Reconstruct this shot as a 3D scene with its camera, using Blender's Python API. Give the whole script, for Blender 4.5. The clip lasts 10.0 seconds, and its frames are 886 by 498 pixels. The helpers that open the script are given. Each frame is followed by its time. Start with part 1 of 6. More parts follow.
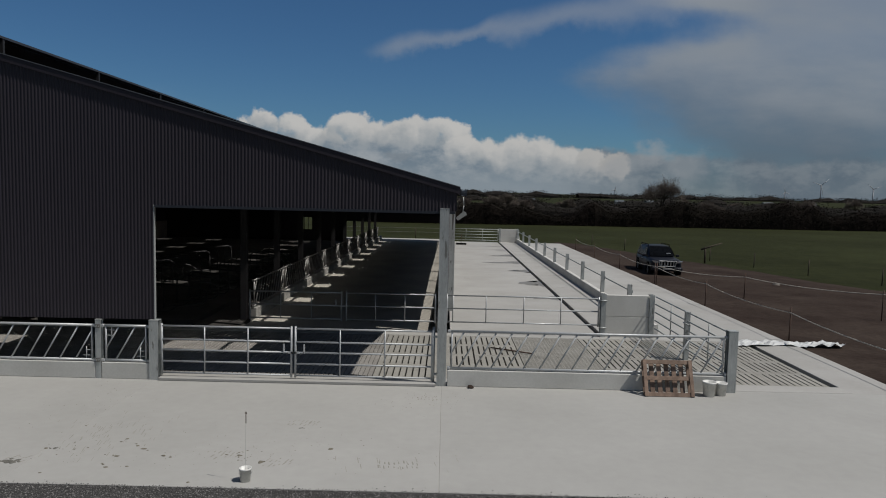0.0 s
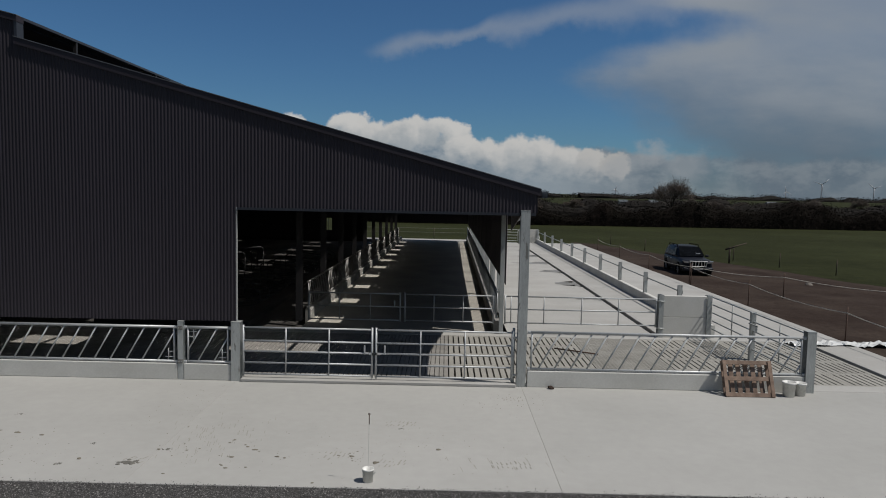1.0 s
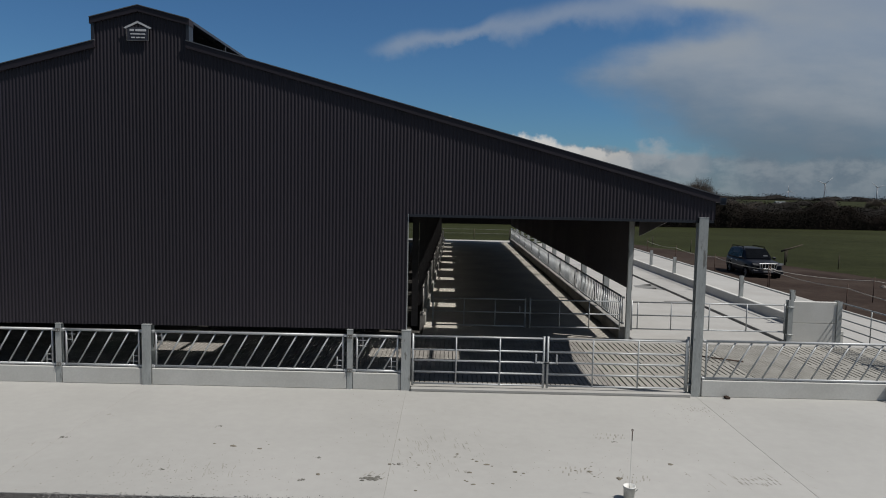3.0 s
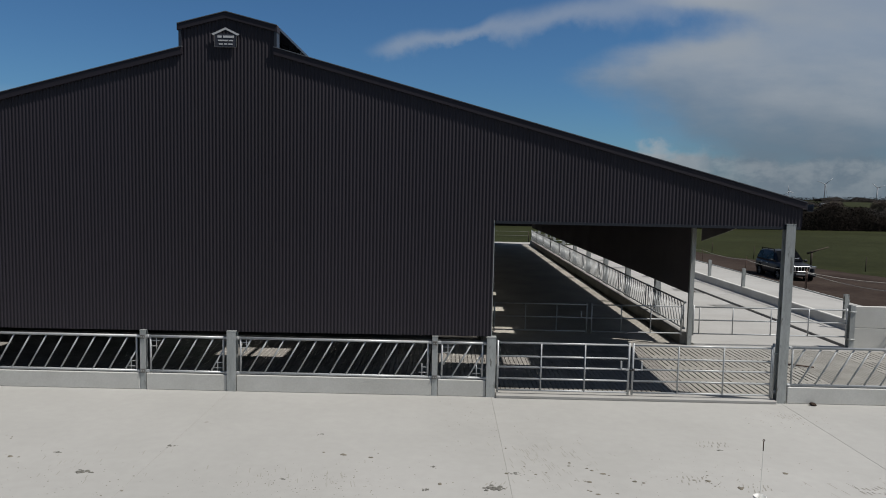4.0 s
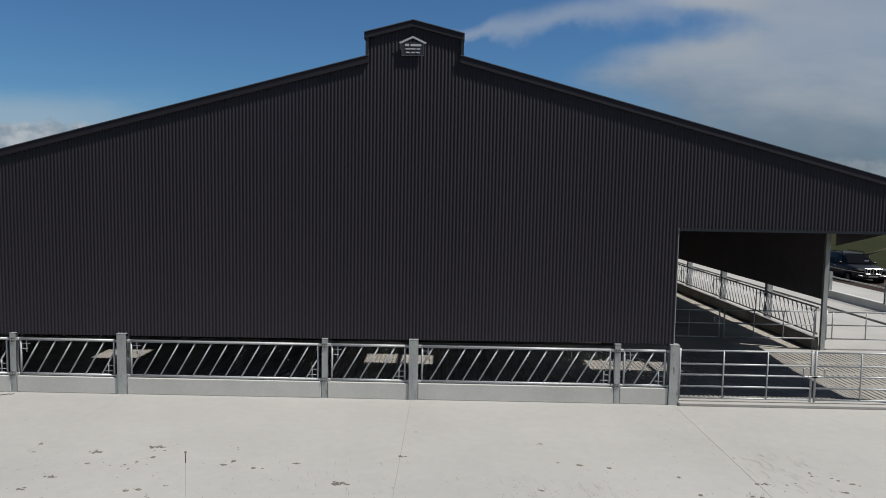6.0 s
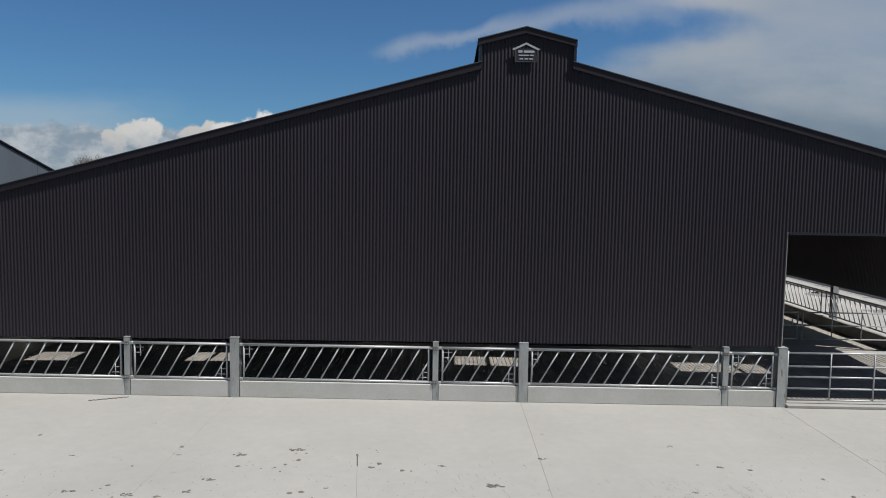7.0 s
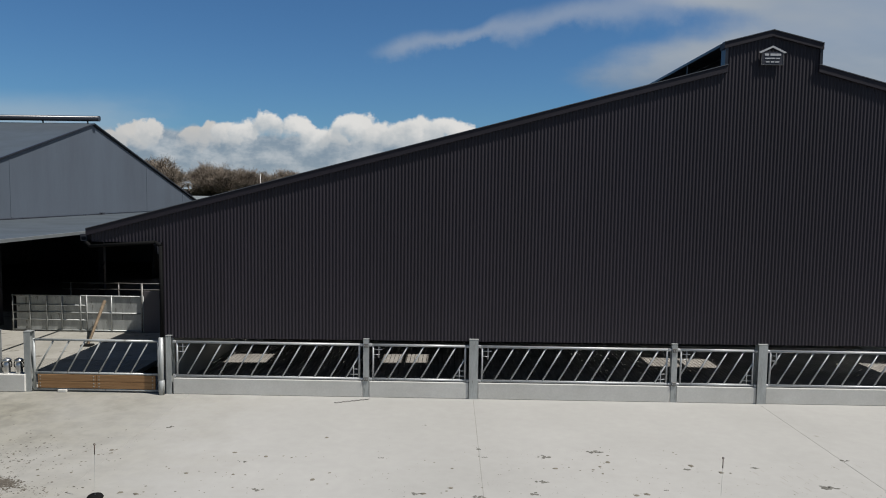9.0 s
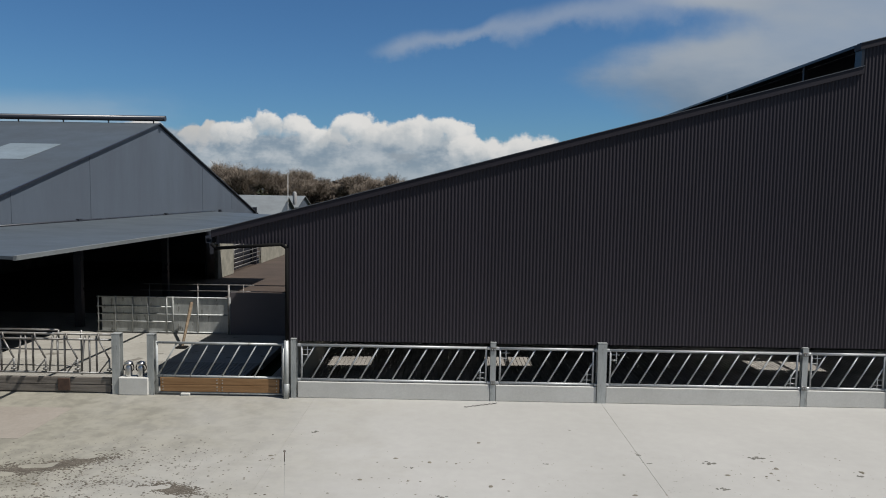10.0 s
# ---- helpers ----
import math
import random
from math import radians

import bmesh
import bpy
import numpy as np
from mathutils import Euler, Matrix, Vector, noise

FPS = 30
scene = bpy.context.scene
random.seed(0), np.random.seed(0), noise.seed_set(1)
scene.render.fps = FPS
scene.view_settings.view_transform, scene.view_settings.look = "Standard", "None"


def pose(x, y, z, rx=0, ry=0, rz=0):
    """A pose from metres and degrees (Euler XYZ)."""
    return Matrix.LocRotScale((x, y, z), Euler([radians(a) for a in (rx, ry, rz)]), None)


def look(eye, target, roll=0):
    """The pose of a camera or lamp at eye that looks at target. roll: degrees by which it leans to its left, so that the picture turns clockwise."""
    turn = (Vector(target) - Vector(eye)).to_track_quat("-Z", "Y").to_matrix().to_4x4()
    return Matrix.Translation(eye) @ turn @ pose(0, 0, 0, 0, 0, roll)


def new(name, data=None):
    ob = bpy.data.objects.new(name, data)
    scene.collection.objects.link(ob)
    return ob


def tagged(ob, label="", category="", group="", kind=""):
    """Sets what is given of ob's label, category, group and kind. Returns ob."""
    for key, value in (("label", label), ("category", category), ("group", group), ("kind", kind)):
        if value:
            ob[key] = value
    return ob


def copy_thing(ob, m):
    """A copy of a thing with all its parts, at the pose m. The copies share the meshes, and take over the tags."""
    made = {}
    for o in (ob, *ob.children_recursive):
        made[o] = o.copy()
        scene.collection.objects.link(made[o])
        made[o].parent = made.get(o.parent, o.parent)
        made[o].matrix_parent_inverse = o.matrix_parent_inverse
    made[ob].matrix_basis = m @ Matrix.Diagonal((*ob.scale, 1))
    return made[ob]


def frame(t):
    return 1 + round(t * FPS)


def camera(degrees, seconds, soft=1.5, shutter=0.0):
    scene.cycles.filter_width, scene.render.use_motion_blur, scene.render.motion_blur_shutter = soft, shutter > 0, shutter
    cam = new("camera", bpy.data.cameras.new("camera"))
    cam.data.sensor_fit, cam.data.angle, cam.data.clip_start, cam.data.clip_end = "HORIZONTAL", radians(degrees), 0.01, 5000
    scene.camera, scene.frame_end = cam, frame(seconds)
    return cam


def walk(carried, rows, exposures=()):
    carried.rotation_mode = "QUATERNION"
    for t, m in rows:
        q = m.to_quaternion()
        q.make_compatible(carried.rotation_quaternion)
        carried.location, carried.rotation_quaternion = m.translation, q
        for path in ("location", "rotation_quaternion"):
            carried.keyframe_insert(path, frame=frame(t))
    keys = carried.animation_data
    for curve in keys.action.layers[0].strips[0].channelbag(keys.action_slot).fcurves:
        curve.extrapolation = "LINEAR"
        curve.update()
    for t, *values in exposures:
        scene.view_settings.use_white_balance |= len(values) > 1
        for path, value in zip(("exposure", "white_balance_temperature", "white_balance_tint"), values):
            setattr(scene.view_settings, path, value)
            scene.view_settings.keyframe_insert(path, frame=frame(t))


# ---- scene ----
cam = camera(65.3, 10.0, soft=1.0)
PATH = [
    (0, (-0.193, -0.663, 4.272), (-0.198, 1.331, 4.114), 1.3),
    (0.5, (-1.076, -0.747, 4.283), (-1.083, 1.247, 4.125), 1.2),
    (1, (-1.975, -0.769, 4.28), (-1.981, 1.224, 4.122), 1.2),
    (1.5, (-2.955, -0.714, 4.304), (-2.962, 1.28, 4.145), 1.2),
    (2, (-3.938, -0.608, 4.317), (-3.946, 1.386, 4.157), 1.3),
    (2.5, (-4.86, -0.543, 4.335), (-4.871, 1.45, 4.174), 1.2),
    (4, (-7.656, -0.51, 4.464), (-7.666, 1.484, 4.304), 1.2),
    (4.5, (-8.651, -0.451, 4.513), (-8.661, 1.543, 4.353), 1.2),
    (5, (-9.627, -0.388, 4.519), (-9.64, 1.605, 4.361), 1.0),
    (5.5, (-10.589, -0.427, 4.527), (-10.603, 1.567, 4.369), 1.0),
    (7, (-14.039, -0.682, 4.595), (-14.058, 1.312, 4.439), 0.9),
    (7.5, (-15.372, -0.747, 4.624), (-15.393, 1.247, 4.468), 0.8),
    (8, (-16.67, -0.808, 4.613), (-16.689, 1.186, 4.458), 0.8),
    (8.5, (-18.032, -0.864, 4.615), (-18.052, 1.13, 4.459), 0.8),
    (9, (-19.363, -0.799, 4.586), (-19.384, 1.194, 4.429), 0.8),
    (9.5, (-20.819, -0.702, 4.567), (-20.838, 1.292, 4.409), 0.9),
    (10, (-22.232, -0.673, 4.596), (-22.251, 1.321, 4.438), 0.9),
]
EXPOSURES = [(0, -0.44), (1, -0.33), (2.5, -0.18), (4.5, 0.0), (7.5, 0.16), (10, 0.14)]
walk(cam, [(t, look(eye, target, roll)) for t, eye, target, roll in PATH], EXPOSURES)

# ---- light ----
KX, KY = 0.61, -0.19            # towards the sun, per metre of height
SUN = Vector((KX, KY, 1.0)).normalized()
world = bpy.data.worlds.new("sky")
scene.world = world
world.use_nodes = True
wn, wl = world.node_tree.nodes, world.node_tree.links
wn.clear()


def wmath(op, a, b=None, c=None, clamp=False):
    n = wn.new("ShaderNodeMath")
    n.operation = op
    n.use_clamp = clamp
    for i, v in enumerate((a, b, c)):
        if v is None:
            continue
        if isinstance(v, (int, float)):
            n.inputs[i].default_value = v
        else:
            wl.new(v, n.inputs[i])
    return n.outputs[0]


def wstep(v, lo, hi):
    n = wn.new("ShaderNodeMapRange")
    n.interpolation_type = "SMOOTHSTEP"
    wl.new(v, n.inputs[0])
    for i, x in ((1, lo), (2, hi)):
        if isinstance(x, (int, float)):
            n.inputs[i].default_value = x
        else:
            wl.new(x, n.inputs[i])
    n.inputs[3].default_value, n.inputs[4].default_value = 0, 1
    return n.outputs[0]


def wnoise(vec, scale, detail=6, rough=0.55):
    n = wn.new("ShaderNodeTexNoise")
    n.inputs["Scale"].default_value = scale
    n.inputs["Detail"].default_value = detail
    n.inputs["Roughness"].default_value = rough
    wl.new(vec, n.inputs["Vector"])
    return n.outputs["Fac"]


def wmix(fac, a, b):
    n = wn.new("ShaderNodeMix")
    n.data_type = "RGBA"
    for i, v in ((0, fac), (6, a), (7, b)):
        if isinstance(v, tuple):
            n.inputs[i].default_value = (*v, 1)
        elif isinstance(v, (int, float)):
            n.inputs[i].default_value = v
        else:
            wl.new(v, n.inputs[i])
    return n.outputs[2]


SKY_STRENGTH = 0.072
sky = wn.new("ShaderNodeTexSky")
sky.sky_type, sky.sun_disc = "NISHITA", False
sky.sun_elevation = math.asin(SUN.z)
sky.sun_rotation = math.atan2(SUN.x, SUN.y)
sky.air_density, sky.dust_density, sky.ozone_density = 1.0, 0.3, 3.0
co = wn.new("ShaderNodeTexCoord")
sep = wn.new("ShaderNodeSeparateXYZ")
wl.new(co.outputs["Generated"], sep.inputs[0])
ahead = wmath("MAXIMUM", sep.outputs[1], 0.12)
U = wmath("DIVIDE", sep.outputs[0], ahead)
V = wmath("DIVIDE", sep.outputs[2], ahead)
uv = wn.new("ShaderNodeCombineXYZ")
wl.new(U, uv.inputs[0]), wl.new(V, uv.inputs[1])
UV = uv.outputs[0]


def wvec(op, a, b=None, c=None, scale=None):
    n = wn.new("ShaderNodeVectorMath")
    n.operation = op
    for i, v in enumerate((a, b, c)):
        if isinstance(v, tuple):
            n.inputs[i].default_value = v
        elif v is not None:
            wl.new(v, n.inputs[i])
    if scale is not None:
        n.inputs["Scale"].default_value = scale
    return n


def wcurve(v, points, lo, hi):
    """A smooth curve through points, for v between lo and hi."""
    n = wn.new("ShaderNodeFloatCurve")
    pts = [((x - lo) / (hi - lo), y) for x, y in points]
    cv = n.mapping.curves[0]
    cv.points[0].location, cv.points[1].location = pts[0], pts[-1]
    for p in pts[1:-1]:
        cv.points.new(*p)
    n.mapping.update()
    wl.new(wmath("MULTIPLY_ADD", v, 1 / (hi - lo), -lo / (hi - lo), clamp=True), n.inputs["Value"])
    return n.outputs[0]


def woff(v, amount):
    return wmath("MULTIPLY", wmath("SUBTRACT", v, 0.5), amount)


FLAT = wvec("MULTIPLY", UV, (0.35, 1.0, 1.0)).outputs[0]      # stretched along the horizon
big, fine, puff, wisp = wnoise(UV, 3.0, 3), wnoise(UV, 15.0, 8, 0.6), wnoise(UV, 8.0, 5, 0.5), wnoise(FLAT, 11.0, 6, 0.55)
front = wstep(sep.outputs[1], 0.05, 0.4)
# veil of high cloud on the sun's side, its edge leaning over a tongue of open blue
edge = wcurve(V, ((-0.05, 0.42), (0.05, 0.36), (0.1, 0.285), (0.13, 0.25), (0.152, 0.205), (0.167, 0.18), (0.192, 0.225), (0.208, 0.26), (0.234, 0.35), (0.258, 0.37), (0.275, 0.30), (0.3, 0.27), (0.4, 0.2)), -0.05, 0.4)
veil = wstep(wmath("ADD", wmath("SUBTRACT", U, edge), wmath("ADD", woff(fine, 0.10), woff(wisp, 0.12))), -0.06, 0.10)
veil = wmath("MULTIPLY", veil, wmath("MULTIPLY_ADD", wstep(wmath("ADD", wisp, big), 0.7, 1.25), 0.25, 0.72))
veil = wmath("ADD", wmath("MULTIPLY", veil, front), wmath("MULTIPLY", wmath("SUBTRACT", 1.0, front), 0.15))  # thin haze overhead and behind
# low sheet of haze away from the sun
haze = wmath("MULTIPLY", wmath("SUBTRACT", 1.0, wstep(wmath("ADD", U, woff(wisp, 0.3)), -0.56, -0.36)), wmath("SUBTRACT", 1.0, wstep(wmath("ADD", V, woff(wisp, 0.05)), 0.10, 0.155)))
# streak of thin cloud that climbs towards the veil
line = wmath("SUBTRACT", wmath("SUBTRACT", V, 0.197), wmath("MULTIPLY", wmath("ADD", U, 0.118), 0.205))
line = wmath("ADD", line, wmath("ADD", woff(big, 0.02), wmath("ADD", woff(puff, 0.02), woff(fine, 0.036))))
wide_ = wcurve(U, ((-0.2, 0.0), (-0.12, 0.012), (-0.06, 0.022), (-0.01, 0.018), (0.03, 0.013), (0.07, 0.026), (0.13, 0.030), (0.2, 0.034), (0.3, 0.05), (0.5, 0.03)), -0.2, 0.5)
streak = wmath("SUBTRACT", 1.0, wstep(wmath("ABSOLUTE", line), 0.0, wmath("ADD", wide_, woff(fine, 0.03))))
streak = wmath("MULTIPLY", wmath("MULTIPLY", streak, wstep(U, -0.13, -0.07)), wmath("SUBTRACT", 1.0, wstep(U, 0.3, 0.5)))
# flat grey bank low over the horizon
bank_top = wcurve(U, ((-0.8, 0.098), (-0.65, 0.096), (-0.487, 0.088), (-0.38, 0.09), (-0.3, 0.084), (-0.22, 0.08), (0.0, 0.080), (0.08, 0.072), (0.21, 0.068), (0.33, 0.062), (0.5, 0.056), (0.62, 0.066), (0.8, 0.06)), -0.8, 0.8)
bank_top = wmath("ADD", bank_top, wmath("ADD", woff(wnoise(UV, 24.0, 6, 0.6), 0.035), woff(wisp, 0.016)))
bank = wmath("SUBTRACT", 1.0, wstep(V, wmath("SUBTRACT", bank_top, 0.007), wmath("ADD", bank_top, 0.005)))
bank = wmath("MULTIPLY", bank, wmath("SUBTRACT", 1.0, wmath("MULTIPLY", wstep(U, 0.28, 0.42), 0.35)))
sky_col = wvec("SCALE", sky.outputs[0], scale=SKY_STRENGTH)
tint = wvec("MULTIPLY", sky_col.outputs[0], wmix(front, (0.68, 0.73, 0.80), (0.43, 0.70, 0.93)))
c = wmix(wmath("MULTIPLY", veil, 0.95), tint.outputs[0], wmix(wstep(wmath("ADD", wmath("MULTIPLY", wisp, 0.5), wmath("MULTIPLY", V, 2.2)), 0.35, 0.75), (0.135, 0.175, 0.222), (0.31, 0.345, 0.385)))
c = wmix(wmath("MULTIPLY", wmath("MULTIPLY", haze, 0.55), front), c, (0.33, 0.40, 0.46))
c = wmix(wmath("MULTIPLY", wmath("MULTIPLY", streak, 0.42), front), c, (0.38, 0.41, 0.45))
lumps = wnoise(wvec("MULTIPLY", UV, (0.6, 1.0, 1.0)).outputs[0], 34.0, 7, 0.6)
grey_ = wmix(wstep(lumps, 0.36, 0.68), (0.20, 0.255, 0.315), (0.41, 0.44, 0.47))
grey_ = wmix(wstep(V, 0.005, 0.05), (0.30, 0.35, 0.40), grey_)
grey_ = wmix(wmath("MULTIPLY", wstep(U, 0.1, 0.34), 0.75), grey_, wmix(wstep(lumps, 0.40, 0.66), (0.115, 0.152, 0.193), (0.225, 0.256, 0.285)))
low_front = wstep(sep.outputs[1], 0.1, 0.4)
c = wmix(wmath("MULTIPLY", wmath("MULTIPLY", bank, low_front), 0.92), c, grey_)
# heaped white heads of cumulus: place across, height and size, the far ones first, and how bright each is
nz_ = wn.new("ShaderNodeTexNoise")
nz_.inputs["Scale"].default_value, nz_.inputs["Detail"].default_value, nz_.inputs["Roughness"].default_value = 26.0, 7.0, 0.62
wl.new(UV, nz_.inputs["Vector"])
CURL = wvec("MULTIPLY_ADD", wvec("SUBTRACT", nz_.outputs["Color"], (0.5, 0.5, 0.5)).outputs[0], (0.042, 0.042, 0.0), UV).outputs[0]
HEADS = ((-0.487, 0.068, 0.022, 0.3), (-0.461, 0.078, 0.023, 0.5), (-0.436, 0.082, 0.020, 0.65), (-0.373, 0.075, 0.021, 0.3), (-0.347, 0.077, 0.021, 0.4),
         (-0.324, 0.077, 0.022, 0.8), (-0.299, 0.083, 0.023, 0.95), (-0.265, 0.091, 0.025, 1.0), (-0.198, 0.078, 0.023, 1.0), (-0.222, 0.089, 0.024, 1.0),
         (-0.169, 0.076, 0.020, 0.75), (-0.127, 0.084, 0.026, 0.95), (-0.150, 0.091, 0.025, 1.0), (-0.104, 0.081, 0.026, 0.9), (-0.072, 0.079, 0.029, 0.9),
         (-0.044, 0.082, 0.031, 0.95), (0.013, 0.086, 0.021, 1.0), (-0.011, 0.084, 0.031, 1.0), (0.024, 0.061, 0.029, 0.95), (0.058, 0.053, 0.031, 0.9),
         (0.095, 0.052, 0.033, 0.9), (0.137, 0.049, 0.034, 0.9), (0.174, 0.047, 0.032, 0.8), (0.206, 0.046, 0.028, 0.55), (0.24, 0.044, 0.024, 0.3))
for cu, cv_, rad, lit in HEADS:
    d_ = wvec("MULTIPLY", wvec("SUBTRACT", CURL, (cu, cv_, 0.0)).outputs[0], (1 / rad, 1 / rad, 0.0)).outputs[0]
    m_ = wmath("SUBTRACT", 1.0, wstep(wvec("LENGTH", d_).outputs["Value"], 0.80, 1.08))
    h_ = wvec("DOT_PRODUCT", d_, (0.22, 1.0, 0.0)).outputs["Value"]
    # each head fades into the bank at its foot
    m_ = wmath("MULTIPLY", m_, wmath("MULTIPLY", wstep(wmath("ADD", h_, woff(lumps, 1.2)), -0.95, 0.05), low_front))
    tone_ = wmix(wstep(wmath("ADD", h_, wmath("ADD", woff(fine, 2.2), woff(lumps, 0.9))), -0.6, 0.7), tuple(0.44 + 0.5 * lit * k for k in (-0.15, -0.065, 0.0)), tuple(v * (0.6 + 0.4 * lit) for v in (0.645, 0.64, 0.625)))
    c = wmix(m_, c, tone_)
for cu, cv_, rad in ((0.284, 0.062, 0.017), (0.304, 0.067, 0.016), (0.342, 0.050, 0.024), (0.25, 0.05, 0.018)):
    d_ = wvec("MULTIPLY", wvec("SUBTRACT", CURL, (cu, cv_, 0.0)).outputs[0], (0.7 / rad, 1 / rad, 0.0)).outputs[0]
    m_ = wmath("SUBTRACT", 1.0, wstep(wmath("ADD", wvec("LENGTH", d_).outputs["Value"], woff(lumps, 2.0)), 0.3, 1.25))
    c = wmix(wmath("MULTIPLY", wmath("MULTIPLY", m_, 0.5), low_front), c, (0.36, 0.385, 0.41))
# one small dark scud in front of the white
scud = wvec("MULTIPLY", wvec("SUBTRACT", CURL, (-0.07, 0.050, 0.0)).outputs[0], (1 / 0.022, 1 / 0.007, 0.0)).outputs[0]
c = wmix(wmath("MULTIPLY", wmath("SUBTRACT", 1.0, wstep(wvec("LENGTH", scud).outputs["Value"], 0.5, 1.1)), 0.6), c, (0.25, 0.29, 0.33))
bg = wn.new("ShaderNodeBackground")
wl.new(c, bg.inputs[0])
bg.inputs[1].default_value = 1.0
wout = wn.new("ShaderNodeOutputWorld")
wl.new(bg.outputs[0], wout.inputs[0])

sun = new("sun", bpy.data.lights.new("sun", "SUN"))
sun.data.energy, sun.data.angle, sun.data.color = 5.0, radians(0.53), (1.0, 0.968, 0.925)
sun.matrix_world = look(SUN * 60, (0, 0, 0))

# ---- materials ----


def mat(name, col, rough=0.6, metal=0.0, alt=None, scale=1.2, fine_scale=40.0, mix=0.5, grain=0.12, bump=0.0, bump_scale=60.0,
        per_piece=0.0, stretch=(1, 1, 1), spots=None, spot_scale=3.0, spot_cut=0.62, coat=0.0, spec=0.5, dirt=None):
    """A surface with variation at two scales, in metres of the world."""
    m = bpy.data.materials.new(name)
    m.use_nodes = True
    nt = m.node_tree
    n, l = nt.nodes, nt.links
    b = n["Principled BSDF"]
    pos = n.new("ShaderNodeNewGeometry").outputs["Position"]
    mp = n.new("ShaderNodeVectorMath")
    mp.operation = "MULTIPLY"
    mp.inputs[1].default_value = stretch
    l.new(pos, mp.inputs[0])

    def nz(s, d, r=0.55):
        t = n.new("ShaderNodeTexNoise")
        t.inputs["Scale"].default_value, t.inputs["Detail"].default_value, t.inputs["Roughness"].default_value = s, d, r
        l.new(mp.outputs[0], t.inputs["Vector"])
        return t.outputs["Fac"]

    def ramp(v, lo, hi):
        r = n.new("ShaderNodeMapRange")
        l.new(v, r.inputs[0])
        r.inputs[1].default_value, r.inputs[2].default_value = lo, hi
        return r.outputs[0]

    def blend(f, a, c2, kind="MIX"):
        x = n.new("ShaderNodeMix")
        x.data_type, x.blend_type = "RGBA", kind
        for i, v in ((0, f), (6, a), (7, c2)):
            if isinstance(v, tuple):
                x.inputs[i].default_value = (*v, 1)
            elif isinstance(v, (int, float)):
                x.inputs[i].default_value = v
            else:
                l.new(v, x.inputs[i])
        return x.outputs[2]

    alt = alt or tuple(v * 0.8 for v in col)
    large, small = nz(scale, 6, 0.6), nz(fine_scale, 4)
    f = n.new("ShaderNodeMath")
    f.operation = "MULTIPLY"
    l.new(ramp(large, 0.35, 0.65), f.inputs[0])
    f.inputs[1].default_value = mix * 2 if mix < 0.5 else 1.0
    c3 = blend(f.outputs[0], col, alt)
    g = n.new("ShaderNodeMapRange")
    l.new(small, g.inputs[0])
    g.inputs[1].default_value, g.inputs[2].default_value = 0.25, 0.75
    g.inputs[3].default_value, g.inputs[4].default_value = 1 - grain, 1 + grain
    gv = n.new("ShaderNodeCombineXYZ")
    for i in range(3):
        l.new(g.outputs[0], gv.inputs[i])
    c3 = blend(1.0, c3, gv.outputs[0], "MULTIPLY")
    if spots:
        sp = nz(spot_scale, 8, 0.62)
        c3 = blend(ramp(sp, spot_cut, spot_cut + 0.05), c3, spots)
    if dirt:
        # film of dirt that thickens towards one end of the apron
        col_d, xa, xb = dirt
        sx = n.new("ShaderNodeSeparateXYZ")
        l.new(pos, sx.inputs[0])
        w1 = n.new("ShaderNodeMath")
        w1.operation = "MULTIPLY_ADD"
        l.new(nz(0.45, 7, 0.6), w1.inputs[0])
        w1.inputs[1].default_value = 9.0
        l.new(sx.outputs[0], w1.inputs[2])
        c3 = blend(ramp(w1.outputs[0], xa + 4.5, xb + 4.5), c3, blend(ramp(nz(2.2, 8, 0.65), 0.42, 0.6), col_d, tuple(v * 0.72 for v in col_d)))
    if per_piece:
        oi = n.new("ShaderNodeObjectInfo")
        r = n.new("ShaderNodeMapRange")
        l.new(oi.outputs["Random"], r.inputs[0])
        r.inputs[3].default_value, r.inputs[4].default_value = 1 - per_piece, 1 + per_piece
        rv = n.new("ShaderNodeCombineXYZ")
        for i in range(3):
            l.new(r.outputs[0], rv.inputs[i])
        c3 = blend(1.0, c3, rv.outputs[0], "MULTIPLY")
    l.new(c3, b.inputs["Base Color"])
    rr = n.new("ShaderNodeMapRange")
    l.new(large, rr.inputs[0])
    rr.inputs[1].default_value, rr.inputs[2].default_value = 0.3, 0.7
    rr.inputs[3].default_value, rr.inputs[4].default_value = max(0.02, rough - 0.08), min(1, rough + 0.08)
    l.new(rr.outputs[0], b.inputs["Roughness"])
    b.inputs["Metallic"].default_value = metal
    b.inputs["Specular IOR Level"].default_value = spec
    if coat:
        b.inputs["Coat Weight"].default_value = coat
        b.inputs["Coat Roughness"].default_value = 0.05
    if bump:
        bn = n.new("ShaderNodeBump")
        bn.inputs["Strength"].default_value = 1.0
        bn.inputs["Distance"].default_value = bump
        l.new(nz(bump_scale, 6, 0.65), bn.inputs["Height"])
        l.new(bn.outputs[0], b.inputs["Normal"])
    return m


CONCRETE = mat("concrete", (0.347, 0.339, 0.317), 0.85, alt=(0.303, 0.297, 0.276), scale=0.22, fine_scale=5, grain=0.035, bump=0.0015, bump_scale=30,
               spots=(0.2442, 0.2331, 0.2072), spot_scale=1.1, spot_cut=0.69, per_piece=0.02, dirt=((0.2479, 0.2353, 0.1909), -23.0, -29.5))
YARD = mat("yard_concrete", (0.35, 0.34, 0.318), 0.85, alt=(0.30, 0.29, 0.267), scale=0.4, fine_scale=8, grain=0.035, bump=0.0015, bump_scale=30,
           spots=(0.222, 0.2146, 0.1998), spot_scale=0.45, spot_cut=0.665, per_piece=0.03)
